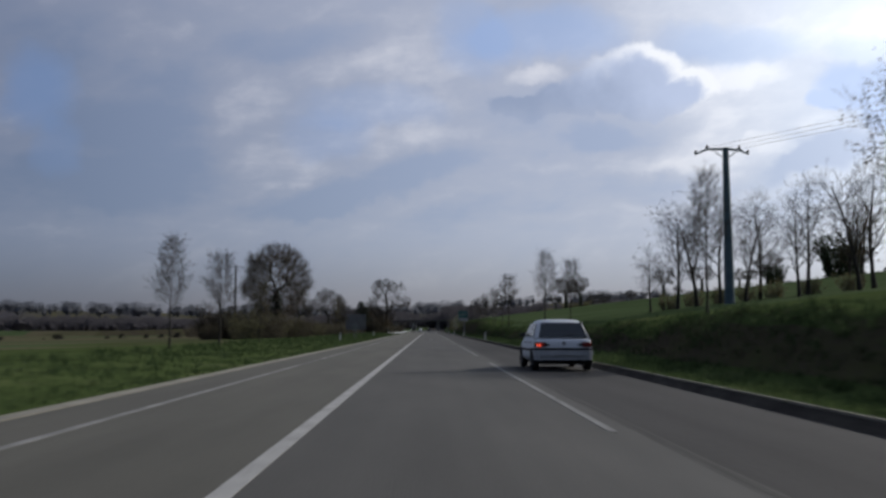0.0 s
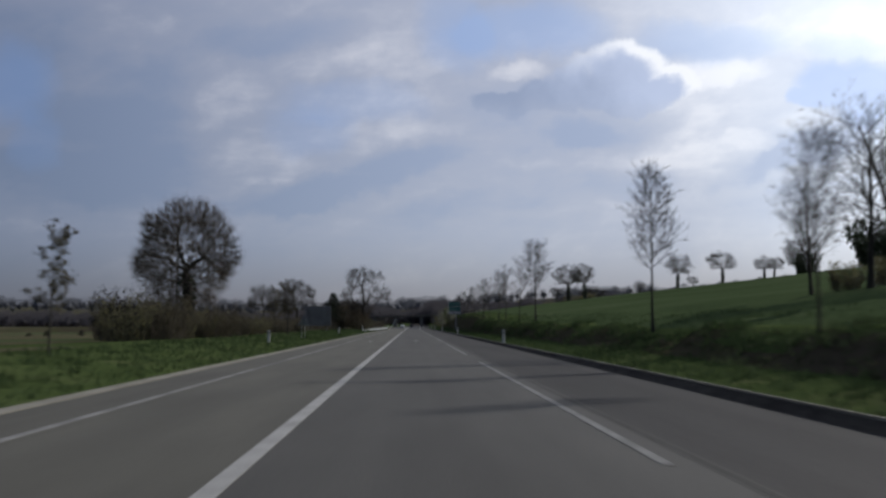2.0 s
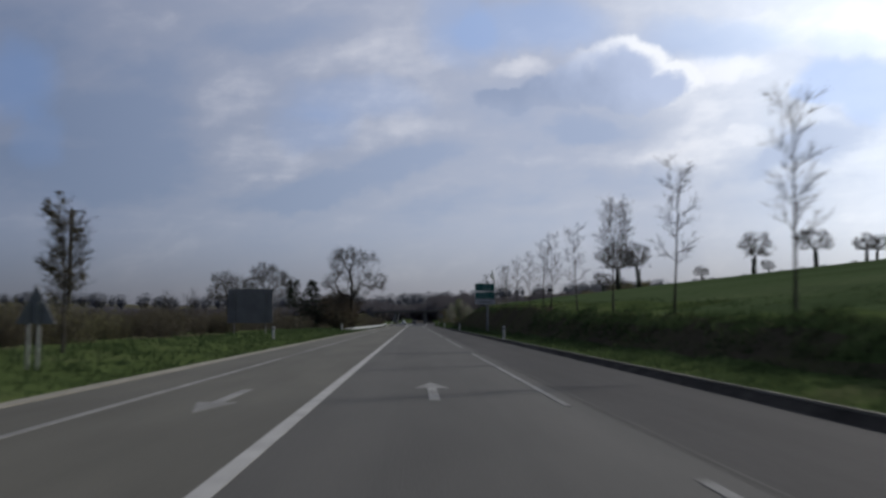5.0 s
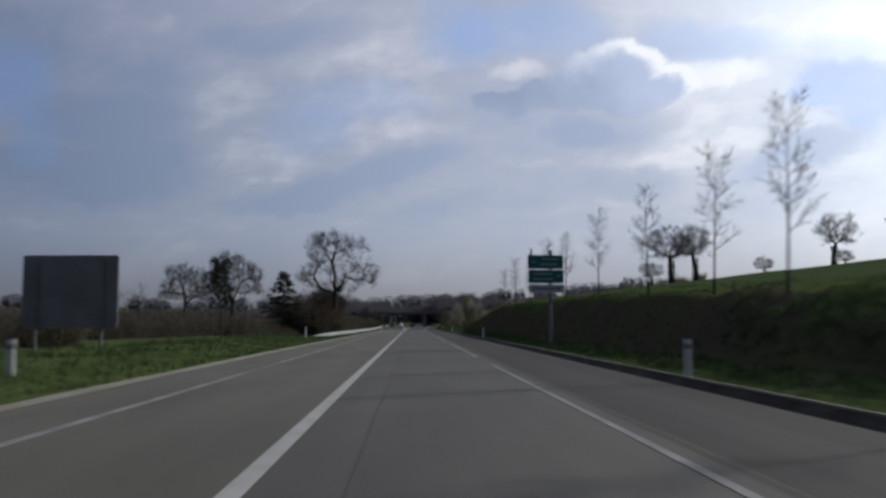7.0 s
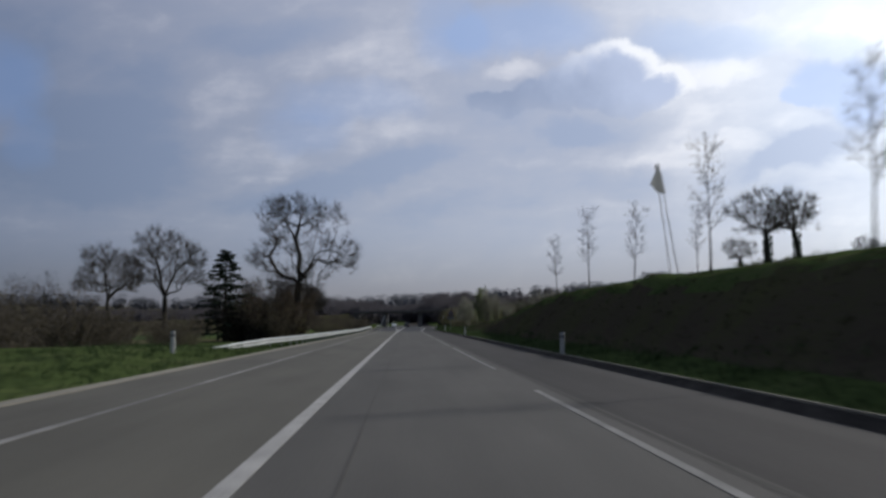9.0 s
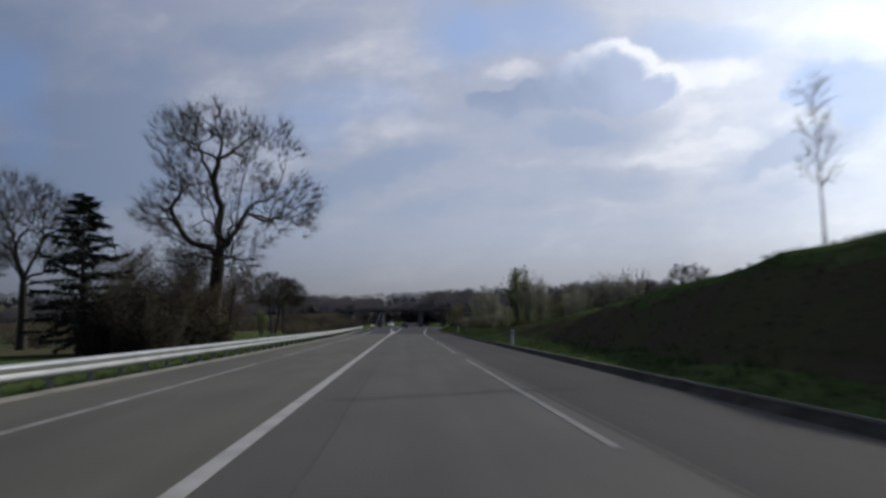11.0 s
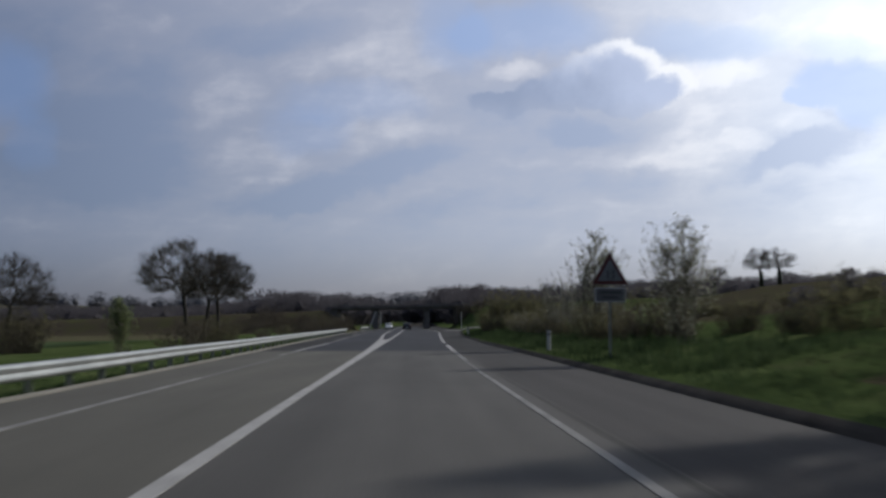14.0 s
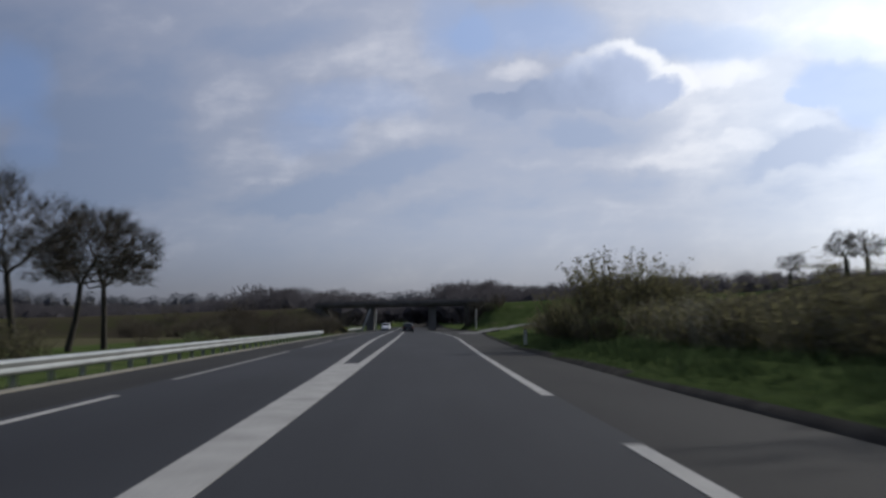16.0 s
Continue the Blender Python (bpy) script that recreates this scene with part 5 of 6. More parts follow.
ob = thing("utility_pole", "slim weathered concrete power pole with a short cross-arm", "utility pole")
g = Geo()
g.tube([Vector((0, 0, -0.4)), Vector((0, 0, 14.2))], [0.27, 0.17], 6, cap=True)
part("pole", g, M_CONCPOLE, ob)
g = Geo()
g.tube([Vector((-1.5, 0, 13.66)), Vector((-1.1, 0, 13.95)), Vector((-0.4, 0, 13.98)), Vector((0, 0, 13.75)), Vector((0.4, 0, 13.98)), Vector((1.1, 0, 13.95)), Vector((1.5, 0, 13.66))], [0.05, 0.06, 0.06, 0.08, 0.06, 0.06, 0.05], 6, cap=True)
part("cross_arm", g, M_CONCPOLE, ob)
for x, z in ((-1.45, 13.66), (0.0, 14.1), (1.45, 13.66)):
    g = Geo()
    g.tube([Vector((x, 0, z)), Vector((x, 0, z + 0.14)), Vector((x, 0, z + 0.3))], [0.04, 0.09, 0.05], 8, cap=True)
    part("insulator", g, M_BLACK, ob)
ob.matrix_basis = pose(-37.2, 182.5, land(-37.2, 182.5))


def delineator():
    ob = thing("delineator_post", "white plastic roadside marker post with a reflector band", "marker post", "marker posts along the road")
    g = Geo()
    ring = [(0.080 * math.cos(a), 0.05 * math.sin(a)) for a in [k * math.pi / 6 for k in range(12)]]
    g.prism(ring, 2, -0.3, 0.92)
    part("post", g, M_WHITEPL, ob)
    g = Geo()
    g.prism([(x * 1.06, y * 1.06) for x, y in ring], 2, 0.68, 0.80)
    part("reflector_band", g, M_SIGNGREY, ob, "dull grey reflector band")
    g = Geo()
    g.prism([(x * 1.02, y * 1.02) for x, y in ring], 2, 0.92, 0.96)
    part("cap", g, M_BLACK, ob)
    return ob


POST = delineator()
spots = [(6.45, y) for y in (32.5, 80.9, 130, 179, 228.6)] + [(6.9, 278.9), (7.3, 330)] + [(-6.45, y) for y in (81.8, 130.7, 179.5)]
for k, (x, y) in enumerate(spots):
    plant(POST, x, y, 3 * k, 1.0, 0.78, sink=0.0)


def guard_rail(label, pts):
    """W-beam on posts along a line of points (x, y, height of the beam's middle)."""
    ob = thing("guard_rail", label, "guard rail")
    prof = [(0.0, -0.155), (0.05, -0.13), (0.08, -0.075), (0.03, -0.02), (0.03, 0.02), (0.08, 0.075), (0.05, 0.13), (0.0, 0.155)]
    g = Geo()
    for side in (0.0, -0.006):
        for x, y, z in pts:
            for a, b in prof:
                g.v.append(Vector((x + a + side, y, z + b)))
    n, k, rows = len(pts), len(prof), len(pts) * len(prof)
    for i in range(n - 1):
        for j in range(k - 1):
            q = i * k + j
            g.f += [(q, q + 1, q + k + 1, q + k), (rows + q, rows + q + k, rows + q + k + 1, rows + q + 1)]
    me = g.mesh("beam")
    me.shade_smooth()
    part("beam", me, M_STEEL, ob, turn=False)
    post = None
    y = pts[0][1] + 2.0
    while y < pts[-1][1]:
        x = float(np.interp(y, [p[1] for p in pts], [p[0] for p in pts]))
        z = float(np.interp(y, [p[1] for p in pts], [p[2] for p in pts]))
        if post is None:
            g = Geo()
            g.prism([(-0.05, -0.05), (0.05, -0.05), (0.05, -0.04), (-0.04, -0.04), (-0.04, 0.04), (0.05, 0.04), (0.05, 0.05), (-0.05, 0.05)], 2, -0.9, 0.12)
            post = g.mesh("post")
            fixed(post)
            post.materials.append(M_STEEL)
            g = Geo()
            g.box(0.05, 0.13, -0.04, 0.04, -0.09, 0.09)
            spacer = g.mesh("spacer")
            fixed(spacer)
            spacer.materials.append(M_STEEL)
        o = new("post", post)
        o.parent, o.location = ob, (x - 0.13, y, z)
        o = new("spacer", spacer)
        o.parent, o.location = ob, (x - 0.13, y, z)
        y += 2.0
    return ob


pts = [(-7.05, 188, -0.04), (-6.4, 191.5, 0.12), (-5.7, 195, 0.24), (-5.05, 199.5, 0.30), (-4.75, 205, 0.32)]
pts += [(-4.75, y, 0.32) for y in range(212, 270, 10)]
pts += [(float(np.interp(y, [262, 279, 290, 300, 318, 340, 365, 388], [-4.75, -4.95, -5.2, -5.5, -6.0, -6.5, -7.05, -7.6])), y, 0.34) for y in range(272, 389, 8)]
guard_rail("galvanised steel crash barrier along the road's far edge", pts)
guard_rail("galvanised steel crash barrier before the bridge", [(-7.5, 424, 0.36), (-7.5, 436, 0.42), (-7.5, 466, 0.42)])


def bars(parent, rows, y, mat, z_step=0.0, height=0.09):
    """Unreadable writing: rows of (x0, x1, z)."""
    for x0, x1, z in rows:
        g = Geo()
        g.box(x0, x1, y - 0.004, y, z, z + height)
        part("lettering_bar", g, mat, parent, turn=False)


def rounded(w, h, r=0.05, n=4):
    out = []
    for cx_, cz_, a0 in ((w - r, h - r, 0), (r, h - r, 90), (r, r, 180), (w - r, r, 270)):
        for k in range(n + 1):
            a = radians(a0 + 90 * k / n)
            out.append((cx_ + r * math.cos(a), cz_ + r * math.sin(a)))
    return out


def board(parent, x0, z0, w, h, y, face, name, border=True, label=""):
    """A sign board: a thick plate with turned edges and a face sheet inset from a white rim."""
    g = Geo()
    g.prism([(x0 + a, z0 + b) for a, b in rounded(w, h)], 1, y, y + 0.06)
    p = part(name, g, M_SIGNWHITE, parent, label)
    if border:
        g = Geo()
        g.prism([(x0 + 0.03 + a, z0 + 0.03 + b) for a, b in rounded(w - 0.06, h - 0.06, 0.04)], 1, y - 0.006, y - 0.001)
        part("face_sheet", g, face, p)
    return p


ob = thing("direction_sign", "green and white stacked direction sign on one steel post", "road sign")
g = Geo()
g.prism([(a - 0.075, b - 0.06) for a, b in rounded(0.15, 0.12, 0.03)], 2, -0.5, 4.02)
part("post", g, M_SIGNGREY, ob)
b1 = board(ob, -1.04, 3.18, 1.60, 0.62, -0.15, M_SIGNGREEN, "panel", label="dark green panel with white rim")
b2 = board(ob, -1.02, 2.54, 1.60, 0.60, -0.15, M_SIGNGREEN, "panel", label="dark green panel with white rim")
b3 = board(ob, -1.00, 2.12, 1.60, 0.37, -0.15, M_SIGNWHITE, "panel", label="white panel")
M_TEXT = material("sign_lettering", [(0.13, 0.20, 0.19), (0.17, 0.25, 0.24)], 4.0, 0.5)
M_TEXTDARK = material("dark_lettering", [(0.06, 0.06, 0.06), (0.09, 0.09, 0.09)], 4.0, 0.5)
bars(b1, [(-0.86, -0.72, 3.44), (-0.40, 0.34, 3.58), (-0.5, 0.3, 3.34)], -0.157, M_TEXT)
bars(b2, [(-0.82, 0.05, 2.92), (-0.82, 0.1, 2.68), (0.28, 0.40, 2.82)], -0.157, M_TEXT)
for k in range(11):
    bars(b3, [(-0.86 + 0.12 * k, -0.79 + 0.12 * k, 2.22)], -0.157, M_TEXTDARK, height=0.16)
for x in (-0.03, 0.03):
    g = Geo()
    g.tube([Vector((x, -0.05, 3.79)), Vector((x, -0.05, 3.88))], [0.035, 0.03], 8, cap=True)
    part("clamp", g, M_BLACK, ob)
ob.matrix_basis = pose(7.42, 153.2, land(7.42, 153.2) + 0.13, 0, 0, 4)


def warning_sign(name, label, front, plate=True, posts=1, side=0.95, low=1.75):
    ob = thing(name, label, "road sign")
    tri = [(-side / 2, 0), (side / 2, 0), (0, side * 0.87)]

    def inset(k):
        c = side * 0.29
        return [(x * k, c + (z - c) * k) for x, z in tri]

    for x in ((0,) if posts == 1 else (-0.12, 0.12)):
        g = Geo()
        g.prism([(x + a - 0.04, b - 0.03) for a, b in rounded(0.06, 0.05, 0.012, 2)], 2, -0.4, low + side * (0.8 if posts == 1 else 0.5))
        part("post", g, M_STEEL, ob)
    g = Geo()
    y = -0.06 if front else 0.04
    g.prism([(x, low + z) for x, z in tri], 1, y, y + 0.025)
    body = part("triangle", g, M_SIGNGREY, ob, "grey metal triangle", bevel=0.008)
    if front:
        g = Geo()
        g.prism([(x, low + z) for x, z in inset(0.97)], 1, y - 0.004, y - 0.001)
        part("border", g, M_SIGNRED, body, "dark red border")
        g = Geo()
        g.prism([(x, low + z) for x, z in inset(0.66)], 1, y - 0.009, y - 0.005)
        part("field", g, M_SIGNGREY, body, "pale field")
        for x in (-0.09, 0.06):
            g = Geo()
            g.box(x, x + 0.055, y - 0.013, y - 0.0095, low + 0.16, low + 0.46 - abs(x))
            part("pictogram_bar", g, M_TEXTDARK, body)
    if plate:
        p = board(ob, -0.42, low - 0.48, 0.84, 0.40, y, M_BOARDBACK, "plate")
        bars(p, [(-0.30, 0.30, low - 0.24), (-0.22, 0.22, low - 0.38)], y - 0.007, M_TEXTDARK, height=0.06)
    return ob


ob = warning_sign("warning_sign", "triangular warning sign with a plate under it among bushes", True, True, 1, 1.04, 1.97)
ob.matrix_basis = pose(7.25, 270.3, land(7.25, 270.3), 0, 0, 3)
ob = warning_sign("warning_sign", "grey back of a triangular warning sign on twin posts", False, False, 2, 0.95, 0.95)
ob.matrix_basis = pose(-6.5, 98.5, land(-6.5, 98.5), 0, 0, -14)

ob = thing("direction_board", "large grey back of a direction board on two posts", "road sign")
for x in (-1.1, 1.1):
    g = Geo()
    g.prism([(x + a - 0.04, b) for a, b in rounded(0.08, 0.08, 0.02, 2)], 2, -0.5, 2.9)
    part("post", g, M_BOARDBACK, ob)
g = Geo()
g.prism([(a - 1.6, 0.75 + b) for a, b in rounded(3.2, 2.4, 0.08)], 1, -0.06, -0.01)
part("panel", g, M_BOARDBACK, ob)
for z in (1.1, 2.0, 2.9):
    g = Geo()
    g.box(-1.5, 1.5, -0.10, -0.061, z, z + 0.08)
    part("rail", g, M_BOARDBACK, ob)
ob.matrix_basis = pose(-10.0, 143.2, land(-10.0, 143.2), 0, 0, 176)

# a leaning stake with a torn pale tree guard at its head
ob = thing("stake", "leaning pair of thin stakes carrying a torn pale sheet", "stake")
for x in (-0.08, 0.10):
    g = Geo()
    g.tube([Vector((x * 1.6, 0, -0.3)), Vector((x, 0, 2.0)), Vector((x * 0.7, 0, 4.0))], [0.019, 0.016, 0.013], 6, cap=True)
    part("pole", g, M_PALETWIG, ob)
g = Geo()
g.prism([(-0.10, 2.95), (0.16, 2.9), (0.12, 3.6), (0.02, 4.05), (-0.06, 3.75), (-0.34, 3.3)], 1, -0.015, 0.015)
M_SHEET = material("pale_sheet", [(0.62, 0.62, 0.6), (0.70, 0.70, 0.68), (0.78, 0.78, 0.76)], 3.0, 0.8, thin=0.55)
part("sheet", g, M_SHEET, ob, "torn pale sheet", bevel=0.005)
ob.matrix_basis = pose(10.7, 180.5, land(10.7, 180.5), 0, -8, 0)

# tall slim posts by the bridge
for x, y, h in ((-4.75, 462, 4.0), (13.8, 452, 3.6)):
    ob = thing("marker_pole", "tall pale steel pole before the bridge", "pole")
    g = Geo()
    g.tube([Vector((0, 0, -0.3)), Vector((0, 0, h))], [0.11, 0.09], 10, cap=True)
    part("pole", g, M_WHITEPL, ob)
    g = Geo()
    g.tube([Vector((0, 0, h)), Vector((0, 0, h + 0.06))], [0.12, 0.10], 10, cap=True)
    part("cap", g, M_STEEL, ob)
    ob.matrix_basis = pose(x, y, max(0.0, land(x, y)))

# small control box on a pole behind the bushes
ob = thing("control_box", "dark box on a slim pole beyond the fields", "control box")
g = Geo()
g.tube([Vector((0, 0, -0.3)), Vector((0, 0, 12.0))], [0.16, 0.12], 8, cap=True)
part("pole", g, M_CONCPOLE, ob)
g = Geo()
g.box(-0.45, 0.45, -0.3, 0.3, 11.6, 13.2)
part("box", g, M_BLACK, ob, bevel=0.02)
ob.matrix_basis = pose(70, 596, land(70, 596))

# ---- bridge ----
M_BRIDGE = material("bridge_concrete", [(0.11, 0.105, 0.095), (0.15, 0.142, 0.13), (0.19, 0.18, 0.165)], 0.4, 0.9, bump=0.2, stretch=(1, 1, 0.5))
bridge = thing("bridge", "low grey concrete road bridge across the carriageway", "bridge")


def deck_z(x):
    return 4.75 + 0.022 * (x + 2)


def beam(name, x0, x1, y0, y1, lo, hi, mat=M_BRIDGE, n=8):
    g = Geo()
    for i in range(n + 1):
        x = x0 + (x1 - x0) * i / n
        for y in (y0, y1):
            g.v += [Vector((x, y, deck_z(x) + lo)), Vector((x, y, deck_z(x) + hi))]
    for i in range(n):
        a, b = 4 * i, 4 * i + 4
        g.f += [(a, a + 1, b + 1, b), (a + 2, b + 2, b + 3, a + 3), (a + 1, a + 3, b + 3, b + 1), (a, b, b + 2, a + 2)]
    g.f += [(0, 2, 3, 1), (4 * n, 4 * n + 1, 4 * n + 3, 4 * n + 2)]
    return part(name, g, mat, bridge)


beam("deck", -17.0, 16.5, 466.5, 477.5, 0.0, 0.75)
beam("parapet", -17.0, 16.5, 466.0, 466.4, 0.45, 1.05)
beam("parapet", -17.0, 16.5, 477.6, 478.0, 0.45, 1.05)
for x0, x1 in ((-6.9, -5.5), (5.6, 7.0)):
    g = Geo()
    g.box(x0, x1, 467.5, 476.5, -0.4, deck_z(x0) - 0.004)
    part("pier", g, M_BRIDGE, bridge, bevel=0.06)
for x0, x1 in ((-18.5, -15.5), (13.2, 18.5)):
    g = Geo()
    g.box(x0, x1, 466.8, 477.2, -0.4, deck_z(x0) - 0.004)
    part("abutment", g, M_BRIDGE, bridge)
g = Geo()
g.tube([Vector((-7.6, 464.6, -0.2)), Vector((-5.95, 464.6, 4.15))], [0.22, 0.18], 4, cap=True)
part("raking_strut", g, M_WHITEPL, bridge, "pale raking strut", turn=True)
g = Geo()
g.prism([(-15.4, 0.0), (-12.4, 0.0), (-15.4, 4.2)], 1, 467, 477)
part("slope_facing", g, M_CONC, bridge)

# ---- vehicles ----
M_CARWHITE = material("white_car_paint", [(0.58, 0.60, 0.63), (0.65, 0.67, 0.70), (0.70, 0.72, 0.75)], 1.0, 0.55, fine=4, spec=0.5)
M_CARLOW = material("dusty_white_plastic", [(0.30, 0.31, 0.33), (0.38, 0.39, 0.41), (0.45, 0.46, 0.48)], 3.0, 0.65, fine=30)
M_CARDARK = material("dark_car_paint", [(0.012, 0.013, 0.016), (0.018, 0.019, 0.022), (0.024, 0.025, 0.028)], 1.0, 0.3, spec=0.5)
M_GLASS = material("tinted_car_glass", [(0.020, 0.024, 0.027), (0.030, 0.035, 0.039)], 1.0, 0.06, spec=0.6)
M_TRIM = material("black_trim", [(0.016, 0.016, 0.018), (0.024, 0.024, 0.026)], 5.0, 0.6)
M_LENS = material("red_lamp_lens", [(0.13, 0.010, 0.010), (0.19, 0.014, 0.012)], 5.0, 0.2, spec=0.5)
M_ALLOY = material("wheel_metal", [(0.25, 0.25, 0.26), (0.34, 0.34, 0.35)], 4.0, 0.4, 0.7)
M_LIT = bpy.data.materials.new("lit_lamp")
M_LIT.use_nodes = True
bs = M_LIT.node_tree.nodes["Principled BSDF"]
bs.inputs["Base Color"].default_value = (0.5, 0.03, 0.02, 1)
bs.inputs["Emission Color"].default_value = (1.0, 0.10, 0.05, 1)
bs.inputs["Emission Strength"].default_value = 0.7


def loft(rings):
    g = Geo()
    k = len(rings[0])
    for r in rings:
        g.v.extend(Vector(p) for p in r)
    for i in range(len(rings) - 1):
        for j in range(k):
            a, b = i * k + j, i * k + (j + 1) % k
            g.f.append((a, b, b + k, a + k))
    g.f.append(tuple(range(k))[::-1])
    g.f.append(tuple((len(rings) - 1) * k + j for j in range(k)))
    return g


def quad_slab(pts, t):
    """A flat pane of glass, t thick, through four points."""
    p = [Vector(q) for q in pts]
    n = (p[1] - p[0]).cross(p[2] - p[0]).normalized() * t
    g = Geo()
    g.v = p + [q + n for q in p]
    k = len(p)
    g.f = [tuple(range(k)), tuple(range(2 * k - 1, k - 1, -1))] + [(i, (i + 1) % k, k + (i + 1) % k, k + i) for i in range(k)]
    return g


def hatchback(label, paint, lit):
    """A small five-door hatchback; the tail is at y = 0 and the bonnet points along +y."""
    ob = thing("car", label, "car")
    W = 0.80
    # lower body: y, half width, underside, shoulder height
    st = [(0.03, 0.90, 0.42, 0.80), (0.10, 0.96, 0.30, 0.84), (0.45, 1.0, 0.24, 0.88), (1.0, 1.0, 0.22, 0.89), (1.9, 1.0, 0.22, 0.88), (2.55, 1.0, 0.22, 0.87), (2.8, 0.99, 0.24, 0.84), (3.3, 0.96, 0.26, 0.76),
          (3.56, 0.90, 0.30, 0.66), (3.68, 0.80, 0.38, 0.56)]
    rings = []
    for y, w, lo, hi in st:
        w *= W
        half = [(w * 0.80, lo), (w * 0.96, lo + 0.06), (w, lo + 0.20), (w * 1.005, (lo + hi) / 2), (w * 0.99, hi - 0.10), (w * 0.94, hi - 0.015), (w * 0.86, hi)]
        rings.append([(x, y, z) for x, z in half] + [(-x, y, z) for x, z in half[::-1]])
    body = part("body", loft(rings), paint, ob, smooth=True)
    # cabin: y at belt, y at roof
    cab = [((0.16, 0.84), (0.52, 1.30)), ((0.45, 0.87), (0.75, 1.365)), ((1.2, 0.88), (1.25, 1.38)), ((1.75, 0.87), (1.62, 1.375)), ((2.62, 0.86), (1.98, 1.325))]
    rings = []
    for (yb, zb), (yr, zr) in cab:
        half = [(0.755, yb, zb - 0.03), (0.73, yb * 0.85 + yr * 0.15, zb + 0.08), (0.60, yb * 0.1 + yr * 0.9, zr - 0.07), (0.51, yr, zr - 0.005), (0.28, yr, zr + 0.015)]
        rings.append(half + [(-x, y, z) for x, y, z in half[::-1]])
    part("cabin", loft(rings), paint, ob, smooth=True)
    # glass
    part("rear_window", quad_slab([(-0.67, 0.152, 0.89), (0.67, 0.152, 0.89), (0.55, 0.486, 1.283), (-0.55, 0.486, 1.283)], 0.02), M_GLASS, ob, "dark tinted rear window", bevel=0.004)
    part("windscreen", quad_slab([(0.64, 2.54, 0.93), (-0.64, 2.54, 0.93), (-0.53, 2.06, 1.30), (0.53, 2.06, 1.30)], 0.02), M_GLASS, ob, "raked windscreen")
    for s in (-1, 1):
        for pts in ([(0.742, 0.62, 0.93), (0.742, 1.20, 0.93), (0.632, 1.22, 1.27), (0.632, 0.80, 1.26)], [(0.742, 1.27, 0.93), (0.742, 2.36, 0.92), (0.634, 1.92, 1.265), (0.632, 1.29, 1.275)]):
            q = [(s * x, y, z) for x, y, z in pts]
            part("side_window", quad_slab(q if s > 0 else q[::-1], 0.015), M_GLASS, ob)
    # bumpers and rubbing strips
    def band(name, z0, z1, mat, y0, y1, out=0.012, front=False):
        hh = W * 0.97
        if front:
            o = [(-hh, y1 - 0.35), (-hh * 0.96, y1 - 0.06), (-hh * 0.7, y1 + 0.03), (hh * 0.7, y1 + 0.03), (hh * 0.96, y1 - 0.06), (hh, y1 - 0.35)]
        else:
            o = [(-hh - out, y0 + 0.42), (-hh - out, y0 + 0.10), (-hh * 0.86, y0 - 0.015 - out), (hh * 0.86, y0 - 0.015 - out), (hh + out, y0 + 0.10), (hh + out, y0 + 0.42)]
        g = Geo()
        g.prism(o, 2, z0, z1)
        return part(name, g, mat, ob, bevel=0.01)
    band("rear_bumper", 0.40, 0.56, M_CARLOW if lit else paint, 0.0, 3.68, 0.02)
    band("bumper_skirt", 0.29, 0.405, M_CARLOW if lit else paint, 0.035, 3.68, 0.008)
    band("bumper_strip", 0.555, 0.615, M_TRIM, 0.0, 3.68, 0.03)
    band("front_bumper", 0.30, 0.58, paint, 0.0, 3.66, 0.02, True)
    for s in (-1, 1):
        g = Geo()
        g.box(*sorted((s * 0.80, s * 0.822)), 0.5, 3.1, 0.52, 0.585)
        part("rubbing_strip", g, M_TRIM, ob, bevel=0.004)
        # lamps wrap round the corner
        g = Geo()
        o = [(s * 0.50, 0.012), (s * 0.70, 0.0), (s * 0.765, 0.09), (s * 0.785, 0.22), (s * 0.70, 0.22), (s * 0.50, 0.12)]
        g.prism(o, 2, 0.64, 0.77)
        part("tail_lamp", g, M_LENS, ob, "dark red tail lamp", bevel=0.012)
        g = Geo()
        g.prism([(s * 0.36, 0.70), (s * 0.50, 0.645), (s * 0.50, 0.765)], 1, 0.02, 0.06)
        part("lamp_wing", g, M_TRIM, ob)
        if lit and s < 0:
            g = Geo()
            g.prism([(-0.735, 0.04), (-0.70, -0.012), (-0.62, -0.012), (-0.62, 0.004), (-0.70, 0.004)], 2, 0.655, 0.725)
            part("lit_lamp", g, M_LIT, ob, "glowing red lamp")
        # door mirror
        g = Geo()
        g.box(*sorted((s * 0.76, s * 0.93)), 2.18, 2.28, 0.90, 1.02)
        part("door_mirror", g, M_TRIM, ob, bevel=0.02)
        # door seams and handles
        for y in (0.98, 1.86):
            g = Geo()
            g.box(*sorted((s * 0.795, s * 0.815)), y - 0.16, y, 0.74, 0.775)
            part("door_handle", g, M_TRIM, ob, bevel=0.004)
        g = Geo()
        g.prism([(s * 0.45, 3.60), (s * 0.72, 3.50), (s * 0.72, 3.40), (s * 0.45, 3.45)], 2, 0.56, 0.68)
        part("headlamp", g, M_GLASS, ob)
    g = Geo()
    g.box(-0.26, 0.26, -0.045, -0.03, 0.415, 0.52)
    plate = part("number_plate", g, M_SIGNWHITE, ob)
    bars(plate, [(-0.2, 0.2, 0.43)], -0.046, M_CARLOW, height=0.05)
    g = Geo()
    g.prism([(0.05 * math.cos(k * math.pi / 5), 0.74 + 0.055 * math.sin(k * math.pi / 5)) for k in range(10)], 1, 0.0, 0.045)
    part("badge", g, M_ALLOY, ob)
    g = Geo()
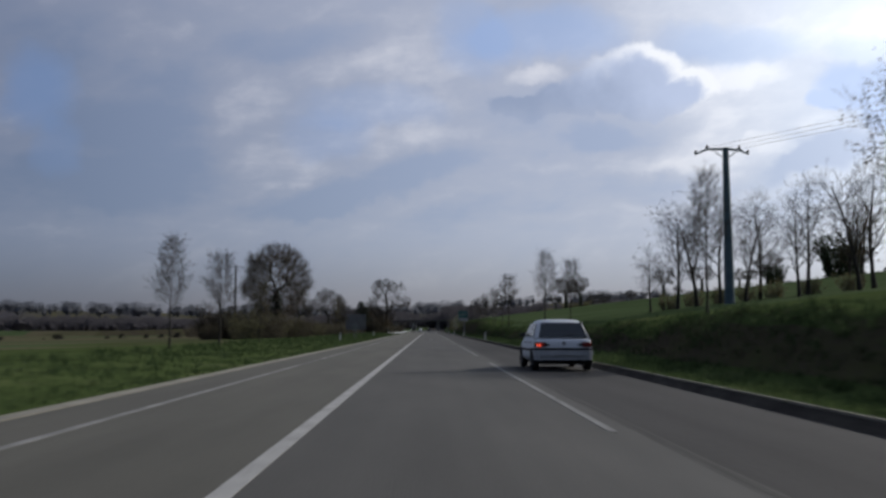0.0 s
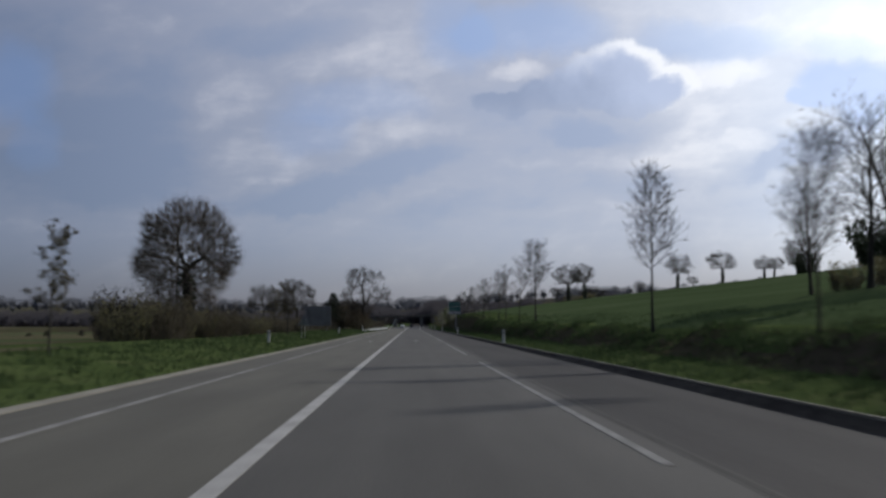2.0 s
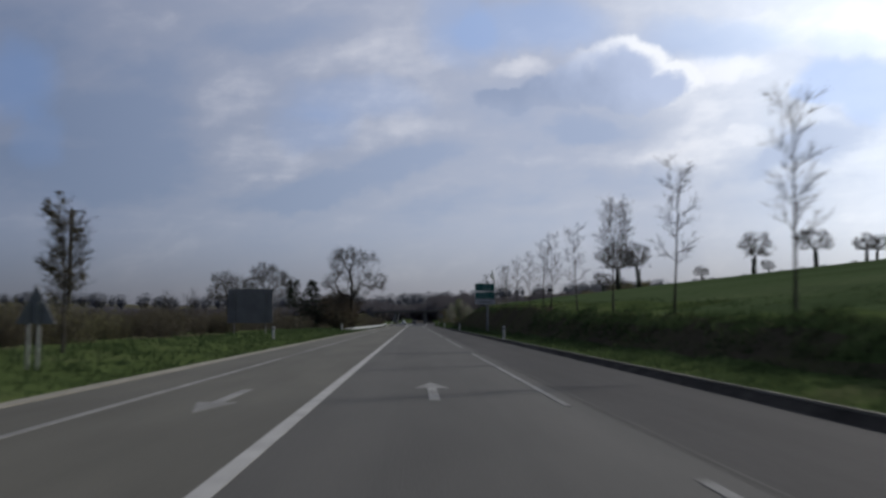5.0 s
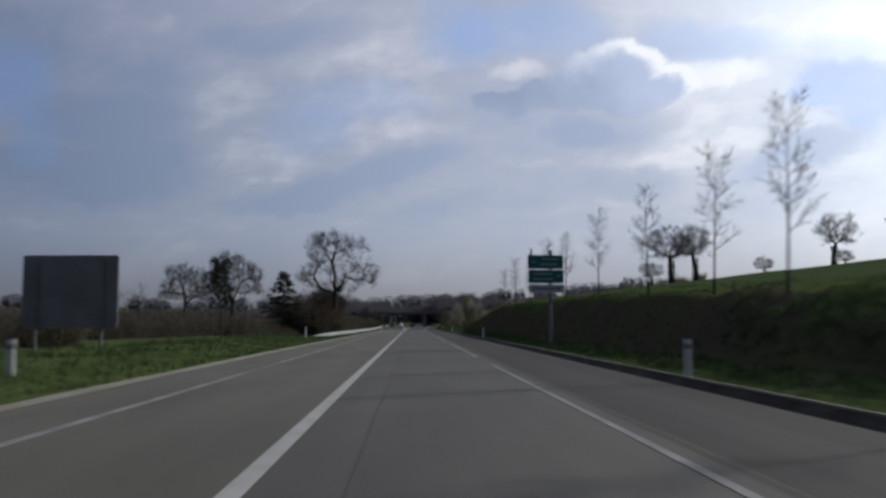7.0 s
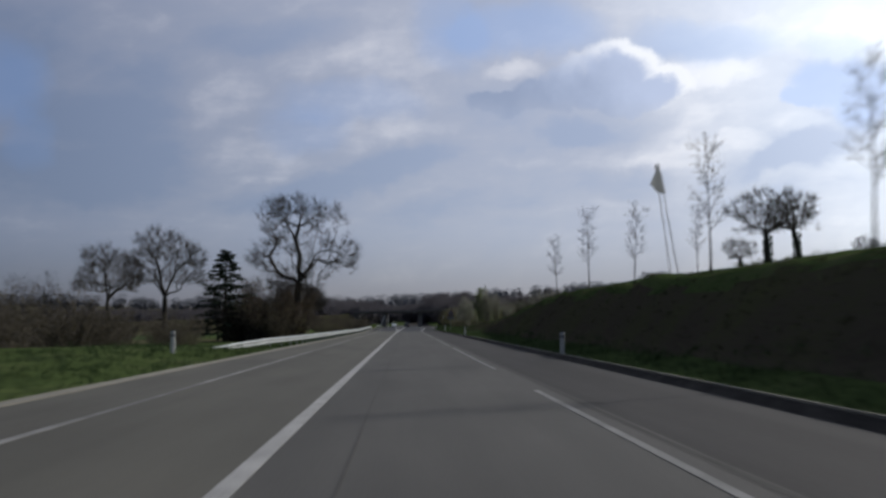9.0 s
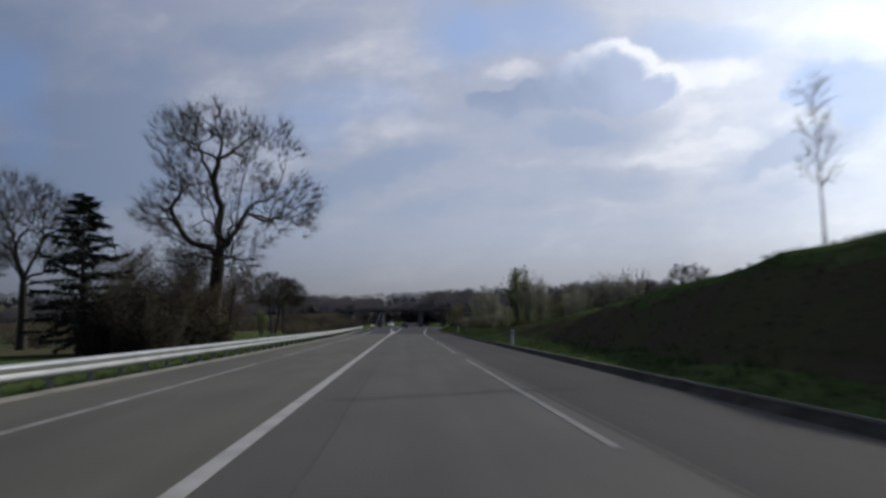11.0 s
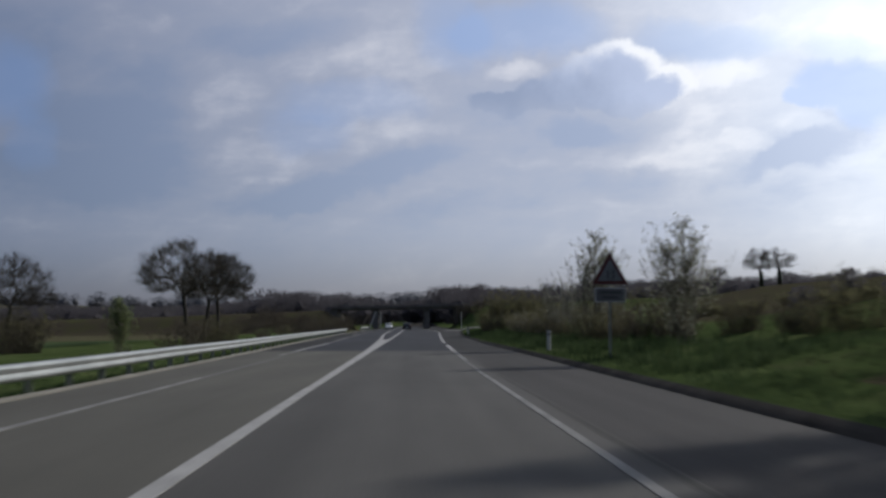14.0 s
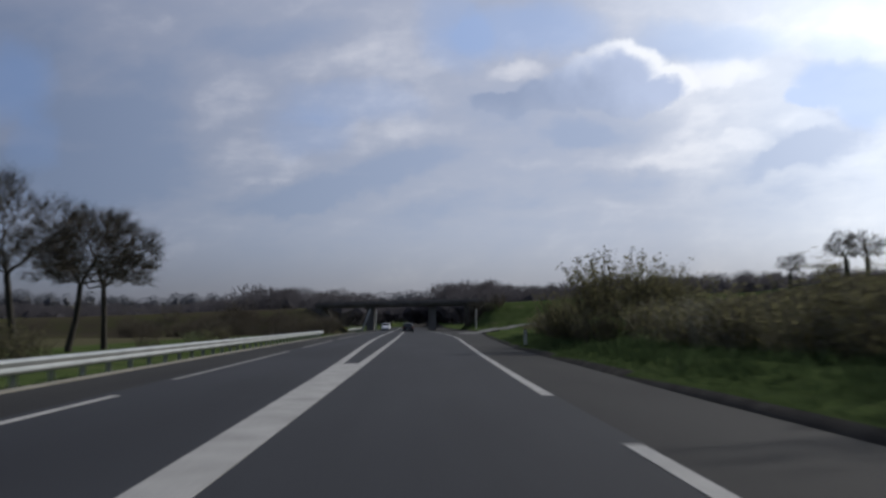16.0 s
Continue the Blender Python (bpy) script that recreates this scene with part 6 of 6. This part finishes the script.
    g.tube([Vector((0.0, 0.16, 0.93)), Vector((0.28, 0.20, 0.985))], [0.012, 0.008], 5, cap=True)
    part("rear_wiper", g, M_TRIM, ob)
    g = Geo()
    g.tube([Vector((0.45, -0.03, 0.27)), Vector((0.45, 0.3, 0.27))], [0.03, 0.03], 8, cap=True)
    part("exhaust", g, M_TRIM, ob)
    g = Geo()
    g.box(-0.62, 0.62, 0.25, 3.4, 0.17, 0.30)
    part("underbody", g, M_BLACK, ob)
    for s in (-1, 1):
        for y in (0.62, 3.0):
            # wheel arch, tyre, rim
            g = Geo()
            arch = [(y + 0.34 * math.cos(a), 0.28 + 0.34 * math.sin(a)) for a in [math.pi * k / 12 for k in range(13)]]
            g.prism(arch + [(y - 0.34, 0.20), (y + 0.34, 0.20)], 0, *sorted((s * 0.60, s * 0.808)))
            part("wheel_arch", g, M_BLACK, ob)
            w = new("wheel")
            w.parent, w.location = ob, (s * 0.72, y, 0.28)
            w.empty_display_size = 0.1
            g = Geo()
            ring = [(-0.09, 0.20), (-0.095, 0.25), (-0.07, 0.28), (0.07, 0.28), (0.095, 0.25), (0.09, 0.20)]
            for k in range(20):
                a = 2 * math.pi * k / 20
                for x, r in ring:
                    g.v.append(Vector((x, r * math.cos(a), r * math.sin(a))))
            for k in range(20):
                for j in range(6):
                    p, q = k * 6 + j, k * 6 + (j + 1) % 6
                    p2, q2 = ((k + 1) % 20) * 6 + j, ((k + 1) % 20) * 6 + (j + 1) % 6
                    g.f.append((p, q, q2, p2))
            part("tyre", g, M_BLACK, w, smooth=True)
            g = Geo()
            g.tube([Vector((-0.07, 0, 0)), Vector((-0.03, 0, 0)), Vector((0.03, 0, 0)), Vector((0.07, 0, 0))], [0.20, 0.14, 0.14, 0.20], 16, cap=True)
            part("rim", g, M_ALLOY, w)
    return ob


CAR = hatchback("white five-door hatchback stopped on the hard shoulder", M_CARWHITE, True)
CAR.matrix_basis = pose(5.08, 24.7, 0.0, 0, 0, 1.0)
DARK = hatchback("dark hatchback ahead on the main lane", M_CARDARK, False)
DARK.matrix_basis = pose(1.5, 421, 0.0)
ONCOMING = hatchback("pale hatchback in the oncoming lane", M_CARWHITE, False)
ONCOMING.matrix_basis = pose(-2.6, 455, 0.0, 0, 0, 180)
